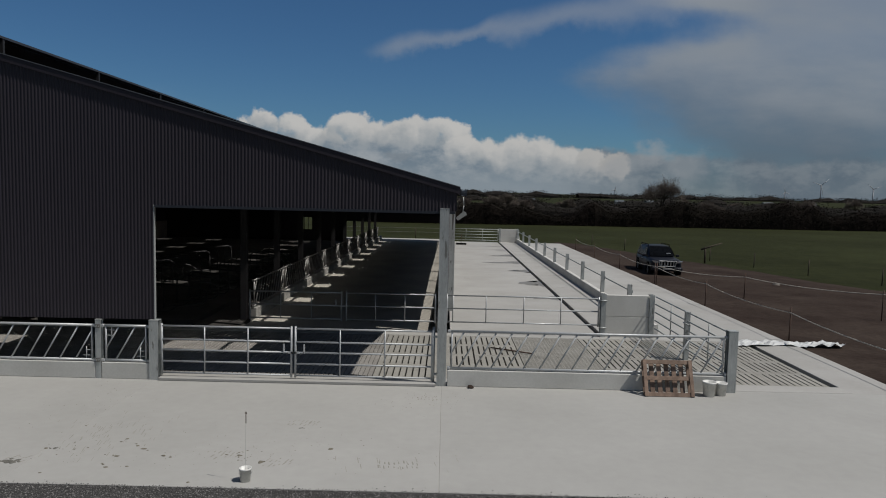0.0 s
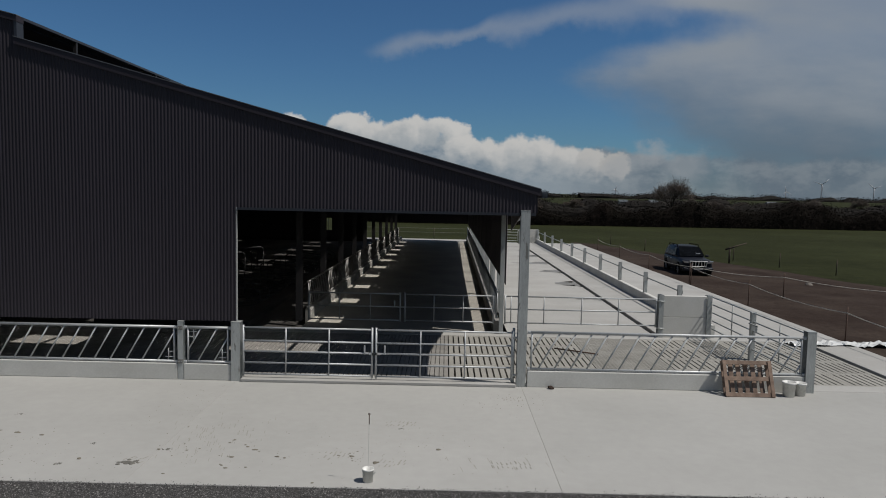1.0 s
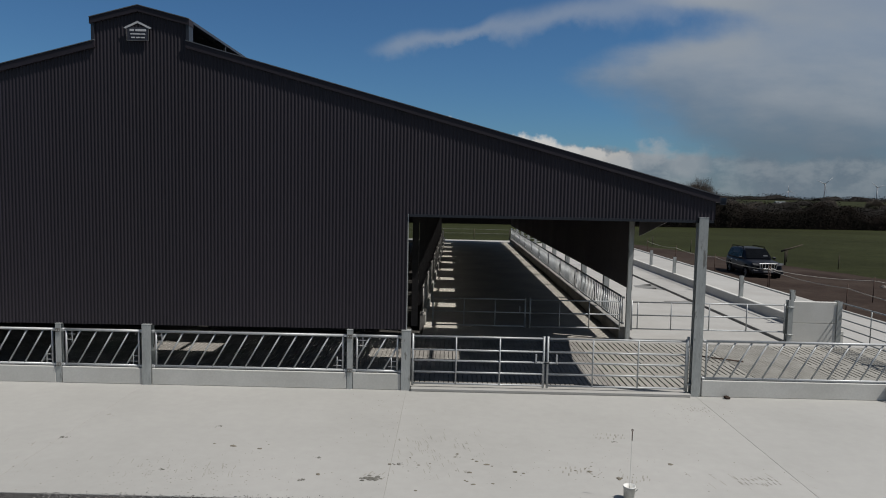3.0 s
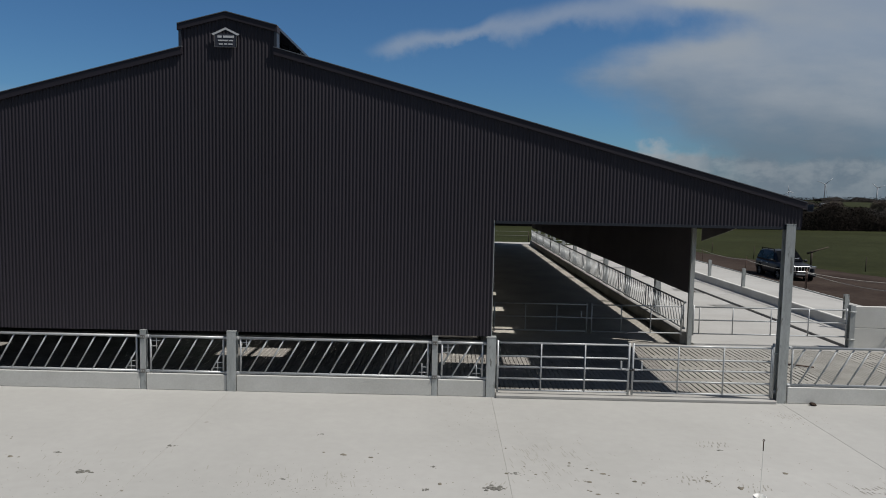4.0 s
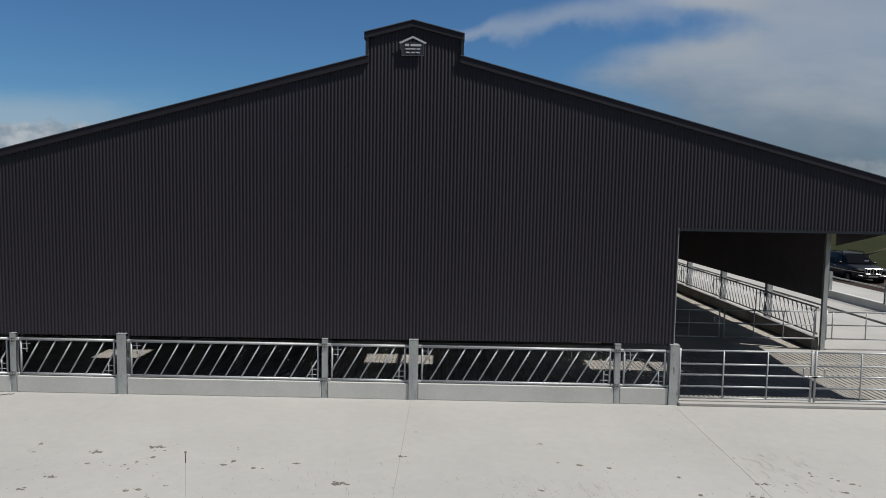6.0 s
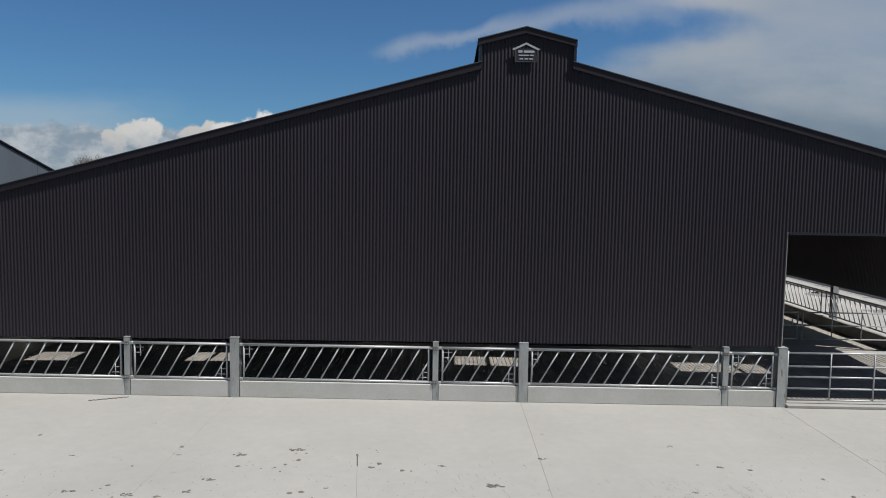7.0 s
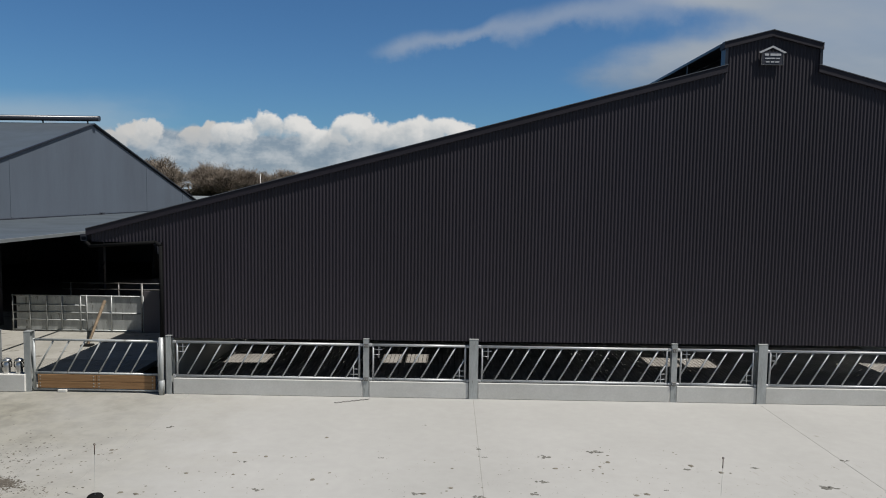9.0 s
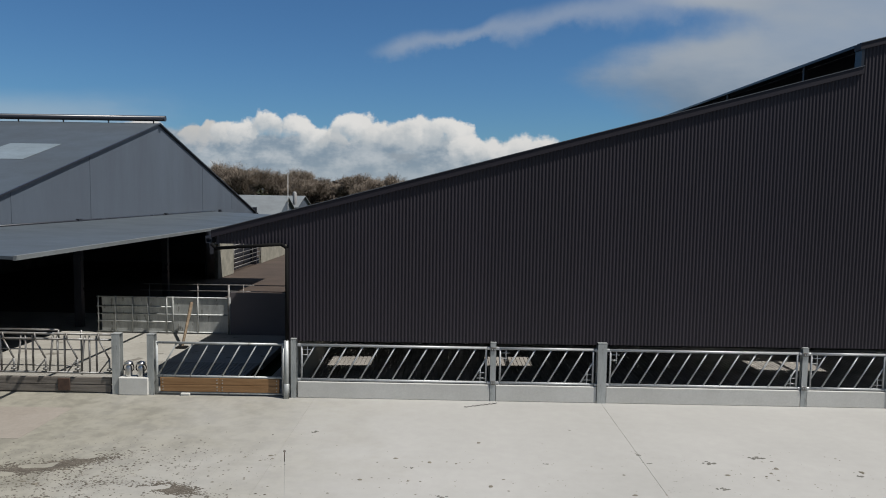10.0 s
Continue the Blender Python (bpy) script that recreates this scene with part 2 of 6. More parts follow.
PRECAST = mat("precast_concrete", (0.55, 0.54, 0.50), 0.8, alt=(0.48, 0.47, 0.43), scale=1.0, fine_scale=30, grain=0.06, bump=0.002)
SLAT = mat("slat_concrete", (0.2738, 0.2627, 0.2331), 0.88, alt=(0.2294, 0.2183, 0.1924), scale=1.5, fine_scale=30, grain=0.1, bump=0.003, per_piece=0.06)
SOILED_SLAT = mat("soiled_slat_concrete", (0.25, 0.235, 0.215), 0.88, alt=(0.18, 0.168, 0.15), scale=1.5, fine_scale=30, grain=0.15, bump=0.003, per_piece=0.1)
GALV = mat("galvanised_steel", (0.425, 0.438, 0.425), 0.5, metal=0.3, alt=(0.30, 0.312, 0.30), scale=5, fine_scale=60, grain=0.12, stretch=(1, 1, 0.22),
           spots=(0.1702, 0.1702, 0.1554), spot_scale=9.0, spot_cut=0.6)
RAIL = mat("bright_galvanised_tube", (0.41, 0.42, 0.42), 0.45, metal=0.25, alt=(0.33, 0.34, 0.34), scale=6, fine_scale=60, grain=0.08)
# real wear on old fittings; on inner barriers its dull colour stands for shade
GALV_OLD = mat("worn_and_shade_toned_steel", (0.2442, 0.2442, 0.2368), 0.55, metal=0.6, alt=(0.148, 0.1332, 0.1184), scale=8, fine_scale=60, grain=0.15)
CLAD = mat("dark_coated_steel", (0.0218, 0.0174, 0.0232), 0.55, alt=(0.0188, 0.0150, 0.0200), spec=0.36, scale=0.5, fine_scale=12, grain=0.08, stretch=(1, 1, 0.15), per_piece=0.06)
FLASH = mat("dark_flashing", (0.024, 0.026, 0.034), 0.32, alt=(0.019, 0.021, 0.027), scale=0.7, grain=0.05)
# indoor steel, its colour darkened to hold the shade under the roof
LINING = mat("shade_dark_steel", (0.035, 0.033, 0.034), 0.5, metal=0.5, scale=3)
GREY_CLAD = mat("grey_coated_steel", (0.07992, 0.0962, 0.1184), 0.5, alt=(0.06808, 0.0814, 0.1006), scale=0.5, fine_scale=10, grain=0.05, stretch=(1, 1, 0.2))
# lighter copy of the fibre cement, with sunlight put into its colour
SUNLIT_ROOF = mat("sunlit_roof", (0.17, 0.185, 0.187), 0.6, alt=(0.13, 0.14, 0.142), scale=0.6)
FIBRE = mat("fibre_cement", (0.06364, 0.0777, 0.0888), 0.55, alt=(0.05032, 0.06142, 0.0703), scale=0.6, fine_scale=14, grain=0.08)
TIMBER = mat("new_timber", (0.2664, 0.148, 0.0629), 0.7, alt=(0.1924, 0.0999, 0.037), scale=2.5, fine_scale=30, stretch=(0.5, 1, 8), grain=0.15, bump=0.002)
OLD_TIMBER = mat("weathered_timber", (0.185, 0.1628, 0.1369), 0.85, alt=(0.0962, 0.08288, 0.0703), scale=2.5, fine_scale=30, stretch=(0.5, 1, 8), grain=0.2, bump=0.003)
PALLET_WOOD = mat("pallet_wood", (0.225, 0.155, 0.112), 0.8, alt=(0.125, 0.083, 0.06), scale=5, fine_scale=40, grain=0.2, per_piece=0.15)
TARMAC = mat("loose_chippings", (0.0777, 0.07474, 0.07178), 0.95, alt=(0.04588, 0.0444, 0.04292), scale=18, fine_scale=60, grain=0.4, bump=0.02, bump_scale=40, spec=0.05)
SOIL = mat("bare_soil", (0.046, 0.034, 0.027), 0.95, alt=(0.027, 0.0185, 0.015), scale=0.3, fine_scale=6, grain=0.25, bump=0.03, bump_scale=3, spec=0.05)
GRASS = mat("grass", (0.02738, 0.03108, 0.01147), 0.95, alt=(0.01924, 0.02146, 0.00851), scale=0.06, fine_scale=1.2, grain=0.25, bump=0.05, bump_scale=6, spec=0.05)
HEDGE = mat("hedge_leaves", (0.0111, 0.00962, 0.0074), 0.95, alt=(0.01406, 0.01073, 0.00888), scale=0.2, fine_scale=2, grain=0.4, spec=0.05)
BARK = mat("bark", (0.0888, 0.074, 0.0592), 0.95, alt=(0.0592, 0.0481, 0.0407), scale=1, fine_scale=6, grain=0.3, spec=0.05)
TWIGS = mat("twigs_in_bud", (0.15, 0.125, 0.105), 0.95, alt=(0.105, 0.088, 0.074), scale=0.3, fine_scale=2, grain=0.35, spec=0.05)
PLASTIC_WHITE = mat("white_plastic", (0.64, 0.64, 0.61), 0.5, alt=(0.5, 0.49, 0.455), scale=9, fine_scale=50, grain=0.06)
SHEETING = mat("white_sheeting", (0.5328, 0.5402, 0.5328), 0.45, alt=(0.444, 0.444, 0.4292), scale=2, grain=0.05)
ROPE = mat("white_rope", (0.444, 0.4218, 0.37), 0.9)
RUST = mat("rusty_steel", (0.074, 0.0407, 0.0259), 0.85, alt=(0.0444, 0.0259, 0.0185), scale=8, fine_scale=40, grain=0.3)
LANE = mat("lane_concrete", (0.3108, 0.2997, 0.2664), 0.9, alt=(0.2442, 0.2331, 0.2035), scale=0.7, fine_scale=9, grain=0.1, spots=(0.1406, 0.1295, 0.111), spot_scale=2.0, spot_cut=0.6)
FLOOR = mat("passage_concrete", (0.37, 0.345, 0.30), 0.85, alt=(0.29, 0.27, 0.235), scale=0.5, fine_scale=10, grain=0.1, bump=0.003, bump_scale=25)
LINER = mat("sheet_inner_face", (0.12, 0.105, 0.11), 0.6, alt=(0.10, 0.088, 0.092), scale=0.6, grain=0.1)
# precast toned down in colour to stand for indoor shade
SHADE_CONCRETE = mat("shade_toned_concrete", (0.25, 0.24, 0.22), 0.9, alt=(0.17, 0.163, 0.15), scale=1.4, fine_scale=20, grain=0.15, bump=0.003)
# hedge colour lifted to paint in the haze of distance
FAR_HEDGE = mat("hazed_hedge_leaves", (0.023, 0.0205, 0.018), 0.95, alt=(0.018, 0.0165, 0.015), scale=0.05, fine_scale=0.5, grain=0.2, spec=0.05)
# near-black base colour carries the deep shade of the shed interior
BED = mat("shade_dark_floor", (0.04, 0.036, 0.032), 0.85, alt=(0.028, 0.025, 0.022), scale=0.5, fine_scale=10, grain=0.1)
DARK = mat("slurry_dark", (0.02, 0.018, 0.015), 0.6, scale=1)
CHROME = mat("stainless_steel", (0.5, 0.5, 0.49), 0.35, metal=1.0, alt=(0.5, 0.5, 0.5))
SIGN_WHITE = mat("sign_white", (0.5328, 0.5328, 0.5328), 0.6)
SIGN_DARK = mat("sign_dark", (0.035, 0.035, 0.045), 0.5)
RUBBER = mat("rubber", (0.012, 0.012, 0.012), 0.8, spec=0.0)
GREY_TIMBER = mat("rough_timber", (0.1924, 0.1406, 0.0888), 0.85, alt=(0.1258, 0.0925, 0.0592), scale=6)
PALE_PANE = mat("pale_rooflight", (0.1924, 0.2294, 0.2442), 0.4)
# close to the canopy grey, for added sheets that cast no shadow
PASS_SHEET = mat("sun_passing_sheet", (0.0666, 0.08066, 0.09176), 0.55, alt=(0.05254, 0.06364, 0.07252), scale=0.6, fine_scale=14, grain=0.08)
MUD = mat("dried_mud", (0.105, 0.09, 0.07), 0.95, alt=(0.07, 0.06, 0.047), scale=6, fine_scale=40, grain=0.25)
PAINT = mat("dark_car_paint", (0.009, 0.010, 0.014), 0.4, alt=(0.011, 0.012, 0.017), coat=0.06, spec=0.12)
CARGLASS = mat("tinted_glass", (0.008, 0.009, 0.011), 0.12, spec=0.15)
LAMP_GLASS = mat("lamp_glass", (0.5, 0.5, 0.5), 0.12, metal=0.6)
WHITEWASH = mat("far_render", (0.296, 0.2886, 0.2812), 0.9)
# white greyed down so the colour holds the haze before the turbines
TURBINE = mat("hazed_turbine", (0.42, 0.43, 0.45), 0.6)

roof_pane = bpy.data.materials.new("rooflight_sheet")
roof_pane.use_nodes = True
roof_pane.node_tree.nodes["Principled BSDF"].inputs["Base Color"].default_value = (0.4, 0.41, 0.4, 1)
roof_pane.node_tree.nodes["Principled BSDF"].inputs["Transmission Weight"].default_value = 0.4
roof_pane.node_tree.nodes["Principled BSDF"].inputs["Roughness"].default_value = 0.5

# ---- builders ----


def box(bm, x0, x1, y0, y1, z0, z1, bevel=0.0):
    v = [bm.verts.new((x, y, z)) for x in (x0, x1) for y in (y0, y1) for z in (z0, z1)]
    f = [bm.faces.new([v[i] for i in q]) for q in ((0, 1, 3, 2), (4, 6, 7, 5), (0, 4, 5, 1), (2, 3, 7, 6), (0, 2, 6, 4), (1, 5, 7, 3))]
    if bevel:
        es = list({e for q in f for e in q.edges})
        bmesh.ops.bevel(bm, geom=es, offset=bevel, segments=1, affect="EDGES")
    return bm


def tube(bm, p, q, r, n=8, r2=None, caps=True):
    p, q = Vector(p), Vector(q)
    d = (q - p).normalized()
    a = d.orthogonal().normalized()
    c = d.cross(a)
    r2 = r if r2 is None else r2
    rings = []
    for base, rad in ((p, r), (q, r2)):
        rings.append([bm.verts.new(base + rad * (math.cos(2 * math.pi * i / n) * a + math.sin(2 * math.pi * i / n) * c)) for i in range(n)])
    for i in range(n):
        bm.faces.new((rings[0][i], rings[0][(i + 1) % n], rings[1][(i + 1) % n], rings[1][i])).smooth = n > 5
    if caps:
        bm.faces.new(list(reversed(rings[0])))
        bm.faces.new(rings[1])
    return bm


def bent(bm, pts, r, n=8):
    for a, b in zip(pts, pts[1:]):
        tube(bm, a, b, r, n)
    return bm


def prism(bm, outline, axis, a, b):
    """Extrudes an outline of two coordinates along an axis from a to b."""
    def at(u, v, w):
        return {"x": (w, u, v), "y": (u, w, v), "z": (u, v, w)}[axis]
    lo = [bm.verts.new(at(u, v, a)) for u, v in outline]
    hi = [bm.verts.new(at(u, v, b)) for u, v in outline]
    bm.faces.new(list(reversed(lo))), bm.faces.new(hi)
    for i in range(len(lo)):
        j = (i + 1) % len(lo)
        bm.faces.new((lo[i], lo[j], hi[j], hi[i]))
    bmesh.ops.recalc_face_normals(bm, faces=bm.faces)
    return bm


def lathe(bm, profile, n=20, at=(0, 0, 0)):
    rings = []
    for r, z in profile:
        rings.append([bm.verts.new((at[0] + r * math.cos(2 * math.pi * i / n), at[1] + r * math.sin(2 * math.pi * i / n), at[2] + z)) for i in range(n)])
    for a, b in zip(rings, rings[1:]):
        for i in range(n):
            bm.faces.new((a[i], a[(i + 1) % n], b[(i + 1) % n], b[i])).smooth = True
    bm.faces.new(list(reversed(rings[0])))
    bm.faces.new(rings[-1])
    return bm


def data_of(bm, name, material):
    me = bpy.data.meshes.new(name)
    bm.normal_update()
    bm.to_mesh(me)
    bm.free()
    me.materials.append(material)
    return me


def part(name, bm, material, parent=None, label="", m=None):
    me = bm if isinstance(bm, bpy.types.Mesh) else data_of(bm, name, material)
    ob = new(name, me)
    ob.parent = parent
    if m is not None:
        ob.matrix_basis = m
    return tagged(ob, label)


def thing(name, m, label, category, group="", kind=""):
    ob = new(name)
    ob.empty_display_size = 0.2
    ob.matrix_basis = m
    return tagged(ob, label, category, group, kind)


def B():
    return bmesh.new()


def raw(name, verts, faces, material):
    me = bpy.data.meshes.new(name)
    me.from_pydata(verts, [], faces)
    me.materials.append(material)
    me.update()
    return me

# ---- setting: ground, apron, yard ----
G = 14.56                 # line of the gable
BACK = 62.6               # rear gable
LEAN_W, LEAN_E = 0.0118, 0.009  # the passage rows run slightly askew to the gable
WEST, EAST = -25.8, -0.2  # side walls of the new shed
RIDGE = -12.46


def roof_z(x):
    return 4.44 - 0.2655 * x if x > RIDGE else 3.72 + 0.2665 * (x + 27.41)


def ground_sheet():
    """One sheet to the horizon that rises softly far out; cells near the yard are left to the paving."""
    xs = sorted(set([-2600, -1600, -1000, -600, -400, -300, -220, -160, -120, -90] + list(range(-70, 131, 10)) + [150, 180, 220, 300, 400, 600, 900, 1300, 1900, 2800]))
    ys = sorted(set([-800, -300, -120, -60, -30, -10] + list(range(0, 141, 10)) + [160, 190, 220, 260, 320, 400, 500, 650, 850, 1100, 1500, 2000, 2800, 3800]))
    verts, faces = [], []
    for y in ys:
        for x in xs:
            far = max(0.0, math.hypot(x, y) - 150)
            z = -0.3 + noise.noise((x * 0.012, y * 0.012, 0)) * min(1.0, far / 150) * 1.5
            z += min(26.0, far * 0.006) * (0.6 + 0.7 * noise.noise((x * 0.0013, y * 0.0013, 4)))
            verts.append((x, y, z if far else -0.3))
    w = len(xs)
    for j in range(len(ys) - 1):
        for i in range(w - 1):
            faces.append((j * w + i, j * w + i + 1, (j + 1) * w + i + 1, (j + 1) * w + i))
    return raw("ground", verts, faces, GRASS)


tagged(part("ground", ground_sheet(), GRASS), "green grass field running to the far hedges", "grass field", kind="structure")


def sheet(name, outline, z, material, wob=0.06, step=1.0, label="", category="", amp=0.03):
    """A patch of ground with an uneven outline and a lumpy top."""
    bm = B()
    pts = []
    n = len(outline)
    for i in range(n):
        a, b = Vector(outline[i]), Vector(outline[(i + 1) % n])
        k = max(1, int((b - a).length / step))
        for s in range(k):
            p = a.lerp(b, s / k)
            w = wob * noise.noise((p.x * 0.9, p.y * 0.9, 2))
            pts.append(bm.verts.new((p.x + w, p.y + w, z)))
    bm.faces.new(pts)
    bmesh.ops.triangulate(bm, faces=bm.faces)
    return tagged(part(name, bm, material), label, category, kind="structure")


def slab(name, x0, x1, y0, y1, z0, z1, material, parent, bevel=0.012):
    bm = B()
    box(bm, x0, x1, y0, y1, z0, z1, bevel)
    return part(name, bm, material, parent)


soil = B()
xs_, ys_ = np.linspace(10.3, 24, 28), np.linspace(4, 66, 90)
grid_ = []
for y in ys_:
    row = []
    for i, x in enumerate(xs_):
        lim = 19.5 + 0.55 * max(0, 45 - y) * 0.6 if y < 45 else 19.5 - (y - 45) * 0.33
        xx = 10.3 + (x - 10.3) / 13.7 * (lim - 10.3 + 0.5 * noise.noise((0, y * 0.4, 1)))
        h = -0.07 + 0.06 * noise.noise((xx * 0.6, y * 0.6, 0)) + 0.03 * noise.noise((xx * 2.1, y * 2.1, 3))
        h -= 0.16 * i / 27
        row.append(soil.verts.new((xx, y, max(h, -0.285) if i < 27 else -0.31)))
    grid_.append(row)
for a, b in zip(grid_, grid_[1:]):
    for i in range(27):
        soil.faces.new((a[i], a[i + 1], b[i + 1], b[i])).smooth = True
tagged(part("soil", soil, SOIL), "bare brown soil strip between concrete and field", "soil", kind="structure")

# chippings in front of the apron
chip = B()
gx, gy = np.linspace(-60, 30, 120), np.linspace(-14, 9.02, 40)
rows_ = [[chip.verts.new((x, y + (0.05 * noise.noise((x * 1.3, 0, 5)) if y > 8.9 else 0), -0.012 + 0.012 * noise.noise((x * 3, y * 3, 0)))) for x in gx] for y in gy]
for a, b in zip(rows_, rows_[1:]):
    for i in range(len(gx) - 1):
        chip.faces.new((a[i], a[i + 1], b[i + 1], b[i])).smooth = True
tagged(part("road", chip, TARMAC), "grey loose stone chippings along the concrete apron", "chippings", kind="structure")

# loose stones along the apron edge, each a small broken lump
STONES = bpy.data.materials.new("stone_chips")
STONES.use_nodes = True
sn, sl = STONES.node_tree.nodes, STONES.node_tree.links
tone = sn.new("ShaderNodeValToRGB")
for at, col in ((0.0, (0.028, 0.027, 0.027, 1)), (1.0, (0.27, 0.26, 0.245, 1))):
    tone.color_ramp.elements[int(at)].position, tone.color_ramp.elements[int(at)].color = at, col
mid_ = tone.color_ramp.elements.new(0.6)
mid_.color = (0.105, 0.102, 0.098, 1)
sl.new(sn.new("ShaderNodeNewGeometry").outputs["Random Per Island"], tone.inputs[0])
sl.new(tone.outputs[0], sn["Principled BSDF"].inputs["Base Color"])
sn["Principled BSDF"].inputs["Roughness"].default_value = 0.9
r = random.Random(31)
vs, fs = [], []
for _ in range(30000):
    x = r.uniform(-11.5, 8.5)
    y = r.uniform(8.35, 8.975) if r.random() < 0.997 else 9.0 + abs(r.gauss(0, 0.04))
    s = r.choice((0.004, 0.005, 0.007, 0.009, 0.012))
    z = -0.008 + 0.3 * s if y < 8.96 else 0.3 * s
    base, turn = len(vs), r.uniform(0, 3)
    for k in range(4):
        q = turn + k * math.pi / 2 + r.uniform(-0.4, 0.4)
        vs.append((x + s * r.uniform(0.7, 1.3) * math.cos(q), y + s * r.uniform(0.7, 1.3) * math.sin(q), z + s * r.uniform(-0.3, 0.3)))
    vs += [(x, y, z + s * r.uniform(0.5, 0.9)), (x, y, z - s * 0.6)]
    for k in range(4):
        a, b = base + k, base + (k + 1) % 4
        fs += [(a, b, base + 4), (b, a, base + 5)]
tagged(part("stone_chips", raw("stone_chips", vs, fs, STONES), STONES), "loose grey stone chips along the apron edge", "stone chips", kind="stuff")

apron = thing("pavement", pose(0, 0, 0), "pale brushed concrete apron in front of the sheds", "pavement", kind="structure")
JOINTS = [-58, -50, -42, -36, -30.9, -25.2, -18.8, -12.4, -6.6, -0.2, 10.4]
for a, b in zip(JOINTS, JOINTS[1:]):
    slab("slab", a + 0.003, b - 0.003, 8.95, 14.62, -0.3, 0.0, CONCRETE, apron, 0.002)
    slab("joint", b - 0.003, b + 0.003, 8.96, 14.61, -0.3, -0.004, SLAT, apron, 0)

yard = thing("yard", pose(0, 0, 0), "pale concrete feeding yard beside the shed", "concrete yard", kind="structure")
for a, b in zip([20.42, 28.4, 36.4, 44.4, 52.4], [28.4, 36.4, 44.4, 52.4, 62.6]):
    slab("slab", EAST + 0.05, 4.62, a + 0.004, b - 0.004, -0.2, 0.0, YARD, yard, 0.008)
    slab("ledge", 4.74, 6.26, a + 0.004, b - 0.004, -0.2, 0.05, YARD, yard, 0.012)
slab("drain", 4.62, 4.74, 20.42, 62.6, -0.2, -0.05, DARK, yard, 0)
for a, b in zip([14.62, 20.42, 28.4, 36.4, 44.4, 52.4], [20.42, 28.4, 36.4, 44.4, 52.4, 62.6]):
    slab("path_slab", 9.05 if a < 15 else 6.46, 10.38, a + 0.004, b - 0.004, -0.2, 0.0, YARD, yard, 0.01)
slab("edging", -27.2, 9.05, 14.622, 15.12, -0.2, 0.012, YARD, yard, 0.01)
slab("edging", -27.2, 9.05, 20.0, 20.416, -0.2, 0.012, YARD, yard, 0.01)

# low cast sill under the gates
bm = B()
box(bm, -6.5, -0.33, 14.40, 14.615, 0.0, 0.07, 0.012)
part("sill", bm, YARD, yard)

# slatted floor over the tank
pit = thing("slatted_floor", pose(0, 0, 0), "grey concrete slatted floor with long slots", "slatted floor", kind="structure")
slab("tank_floor", -27.2, 9.05, 15.12, 20.0, -1.2, -1.1, DARK, pit, 0)
PW, PL = 1.24, 1.22


def slat_panel():
    bm = B()
    n, gap = 8, 0.042
    w = PW / n
    for i in range(n):
        box(bm, i * w + gap / 2, (i + 1) * w - gap / 2, 0.004, PL - 0.004, -0.16, 0.0)
    for y in (0.004, PL - 0.12):
        for i in range(n - 1):
            box(bm, (i + 1) * w - gap / 2, (i + 1) * w + gap / 2, y, y + 0.116, -0.16, -0.002)
    return data_of(bm, "slat_panel", SLAT)


def grid_panel():
    bm = B()
    n = 12
    for i in range(n):
        y = i * PL / n
        box(bm, 0.005, PW - 0.005, y + 0.018, y + PL / n - 0.018, -0.1, 0.0)
    for x in np.linspace(0.01, PW - 0.05, 10):
        box(bm, x, x + 0.04, 0.01, PL - 0.01, -0.1, -0.004)
    return data_of(bm, "grid_panel", SLAT)


def mesh_panel():
    """Close slots along y, each row broken by cross ribs."""
    bm = B()
    n, gap = 11, 0.019
    w = PW / n
    for i in range(n):
        box(bm, i * w + gap / 2, (i + 1) * w - gap / 2, 0.004, PL - 0.004, -0.12, 0.0)
    for y in (0.004, 0.40, 0.80, PL - 0.05):
        for i in range(n - 1):
            box(bm, (i + 1) * w - gap / 2, (i + 1) * w + gap / 2, y, y + 0.046, -0.12, -0.002)
    return data_of(bm, "mesh_panel", SOILED_SLAT)


slat_me, grid_me, mesh_me = slat_panel(), grid_panel(), mesh_panel()
layout_ = [(-1.83 + 1.24 * k, 1.0, True) for k in range(3)] + [(1.89, 0.8, False), (2.88, 0.8, False)] + [(3.87 + 1.24 * k, 1.03, True) for k in range(4)]
layout_ += [(-1.83 - 1.24 * (k + 1), 1.0, False) for k in range(20)]
for xx, wide, coarse in layout_:
    for j in range(4):
        part("slat_panel" if coarse else "grid_panel", slat_me if coarse else (mesh_me if xx < -1.9 else grid_me), SLAT, pit,
             m=pose(xx, 15.12 + j * PL, 0) @ Matrix.Diagonal((wide, 1, 1, 1)))

# the same close slats in the front of the lane between the sheds
lane_mesh = mesh_me.copy()
lane_mesh.materials[0] = SLAT
for i in range(8):
    for j in range(2):
        part("mesh_panel", lane_mesh, SLAT, pit, m=pose(-37.2 + i * PW, 15.12 + j * PL, 0))
slab("tank_floor", -37.3, -27.21, 15.12, 17.6, -1.2, -1.1, DARK, pit, 0)

# floor inside the shed
inside = thing("floor", pose(0, 0, 0), "dark concrete floor of the open feed passage", "floor", kind="structure")
for a, b in zip([20.42, 28.8, 37.2, 45.6, 54.0], [28.8, 37.2, 45.6, 54.0, 62.6]):
    mid = -6.52 + LEAN_W * ((a + b) / 2 - 20.4)
    slab("slab", mid, 0.04, a + 0.003, b - 0.003, -0.3, 0.0, FLOOR, inside, 0.006)
    # bed side: interior shade is put into its dark colour
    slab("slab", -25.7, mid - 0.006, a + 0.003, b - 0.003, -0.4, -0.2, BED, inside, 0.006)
slab("end_apron", -10.2, 0.3, BACK + 0.08, BACK + 2.6, -0.2, 0.0, YARD, inside)

# ---- new shed: gable ----
RIB, SHEET_RIBS = 0.0762, 13


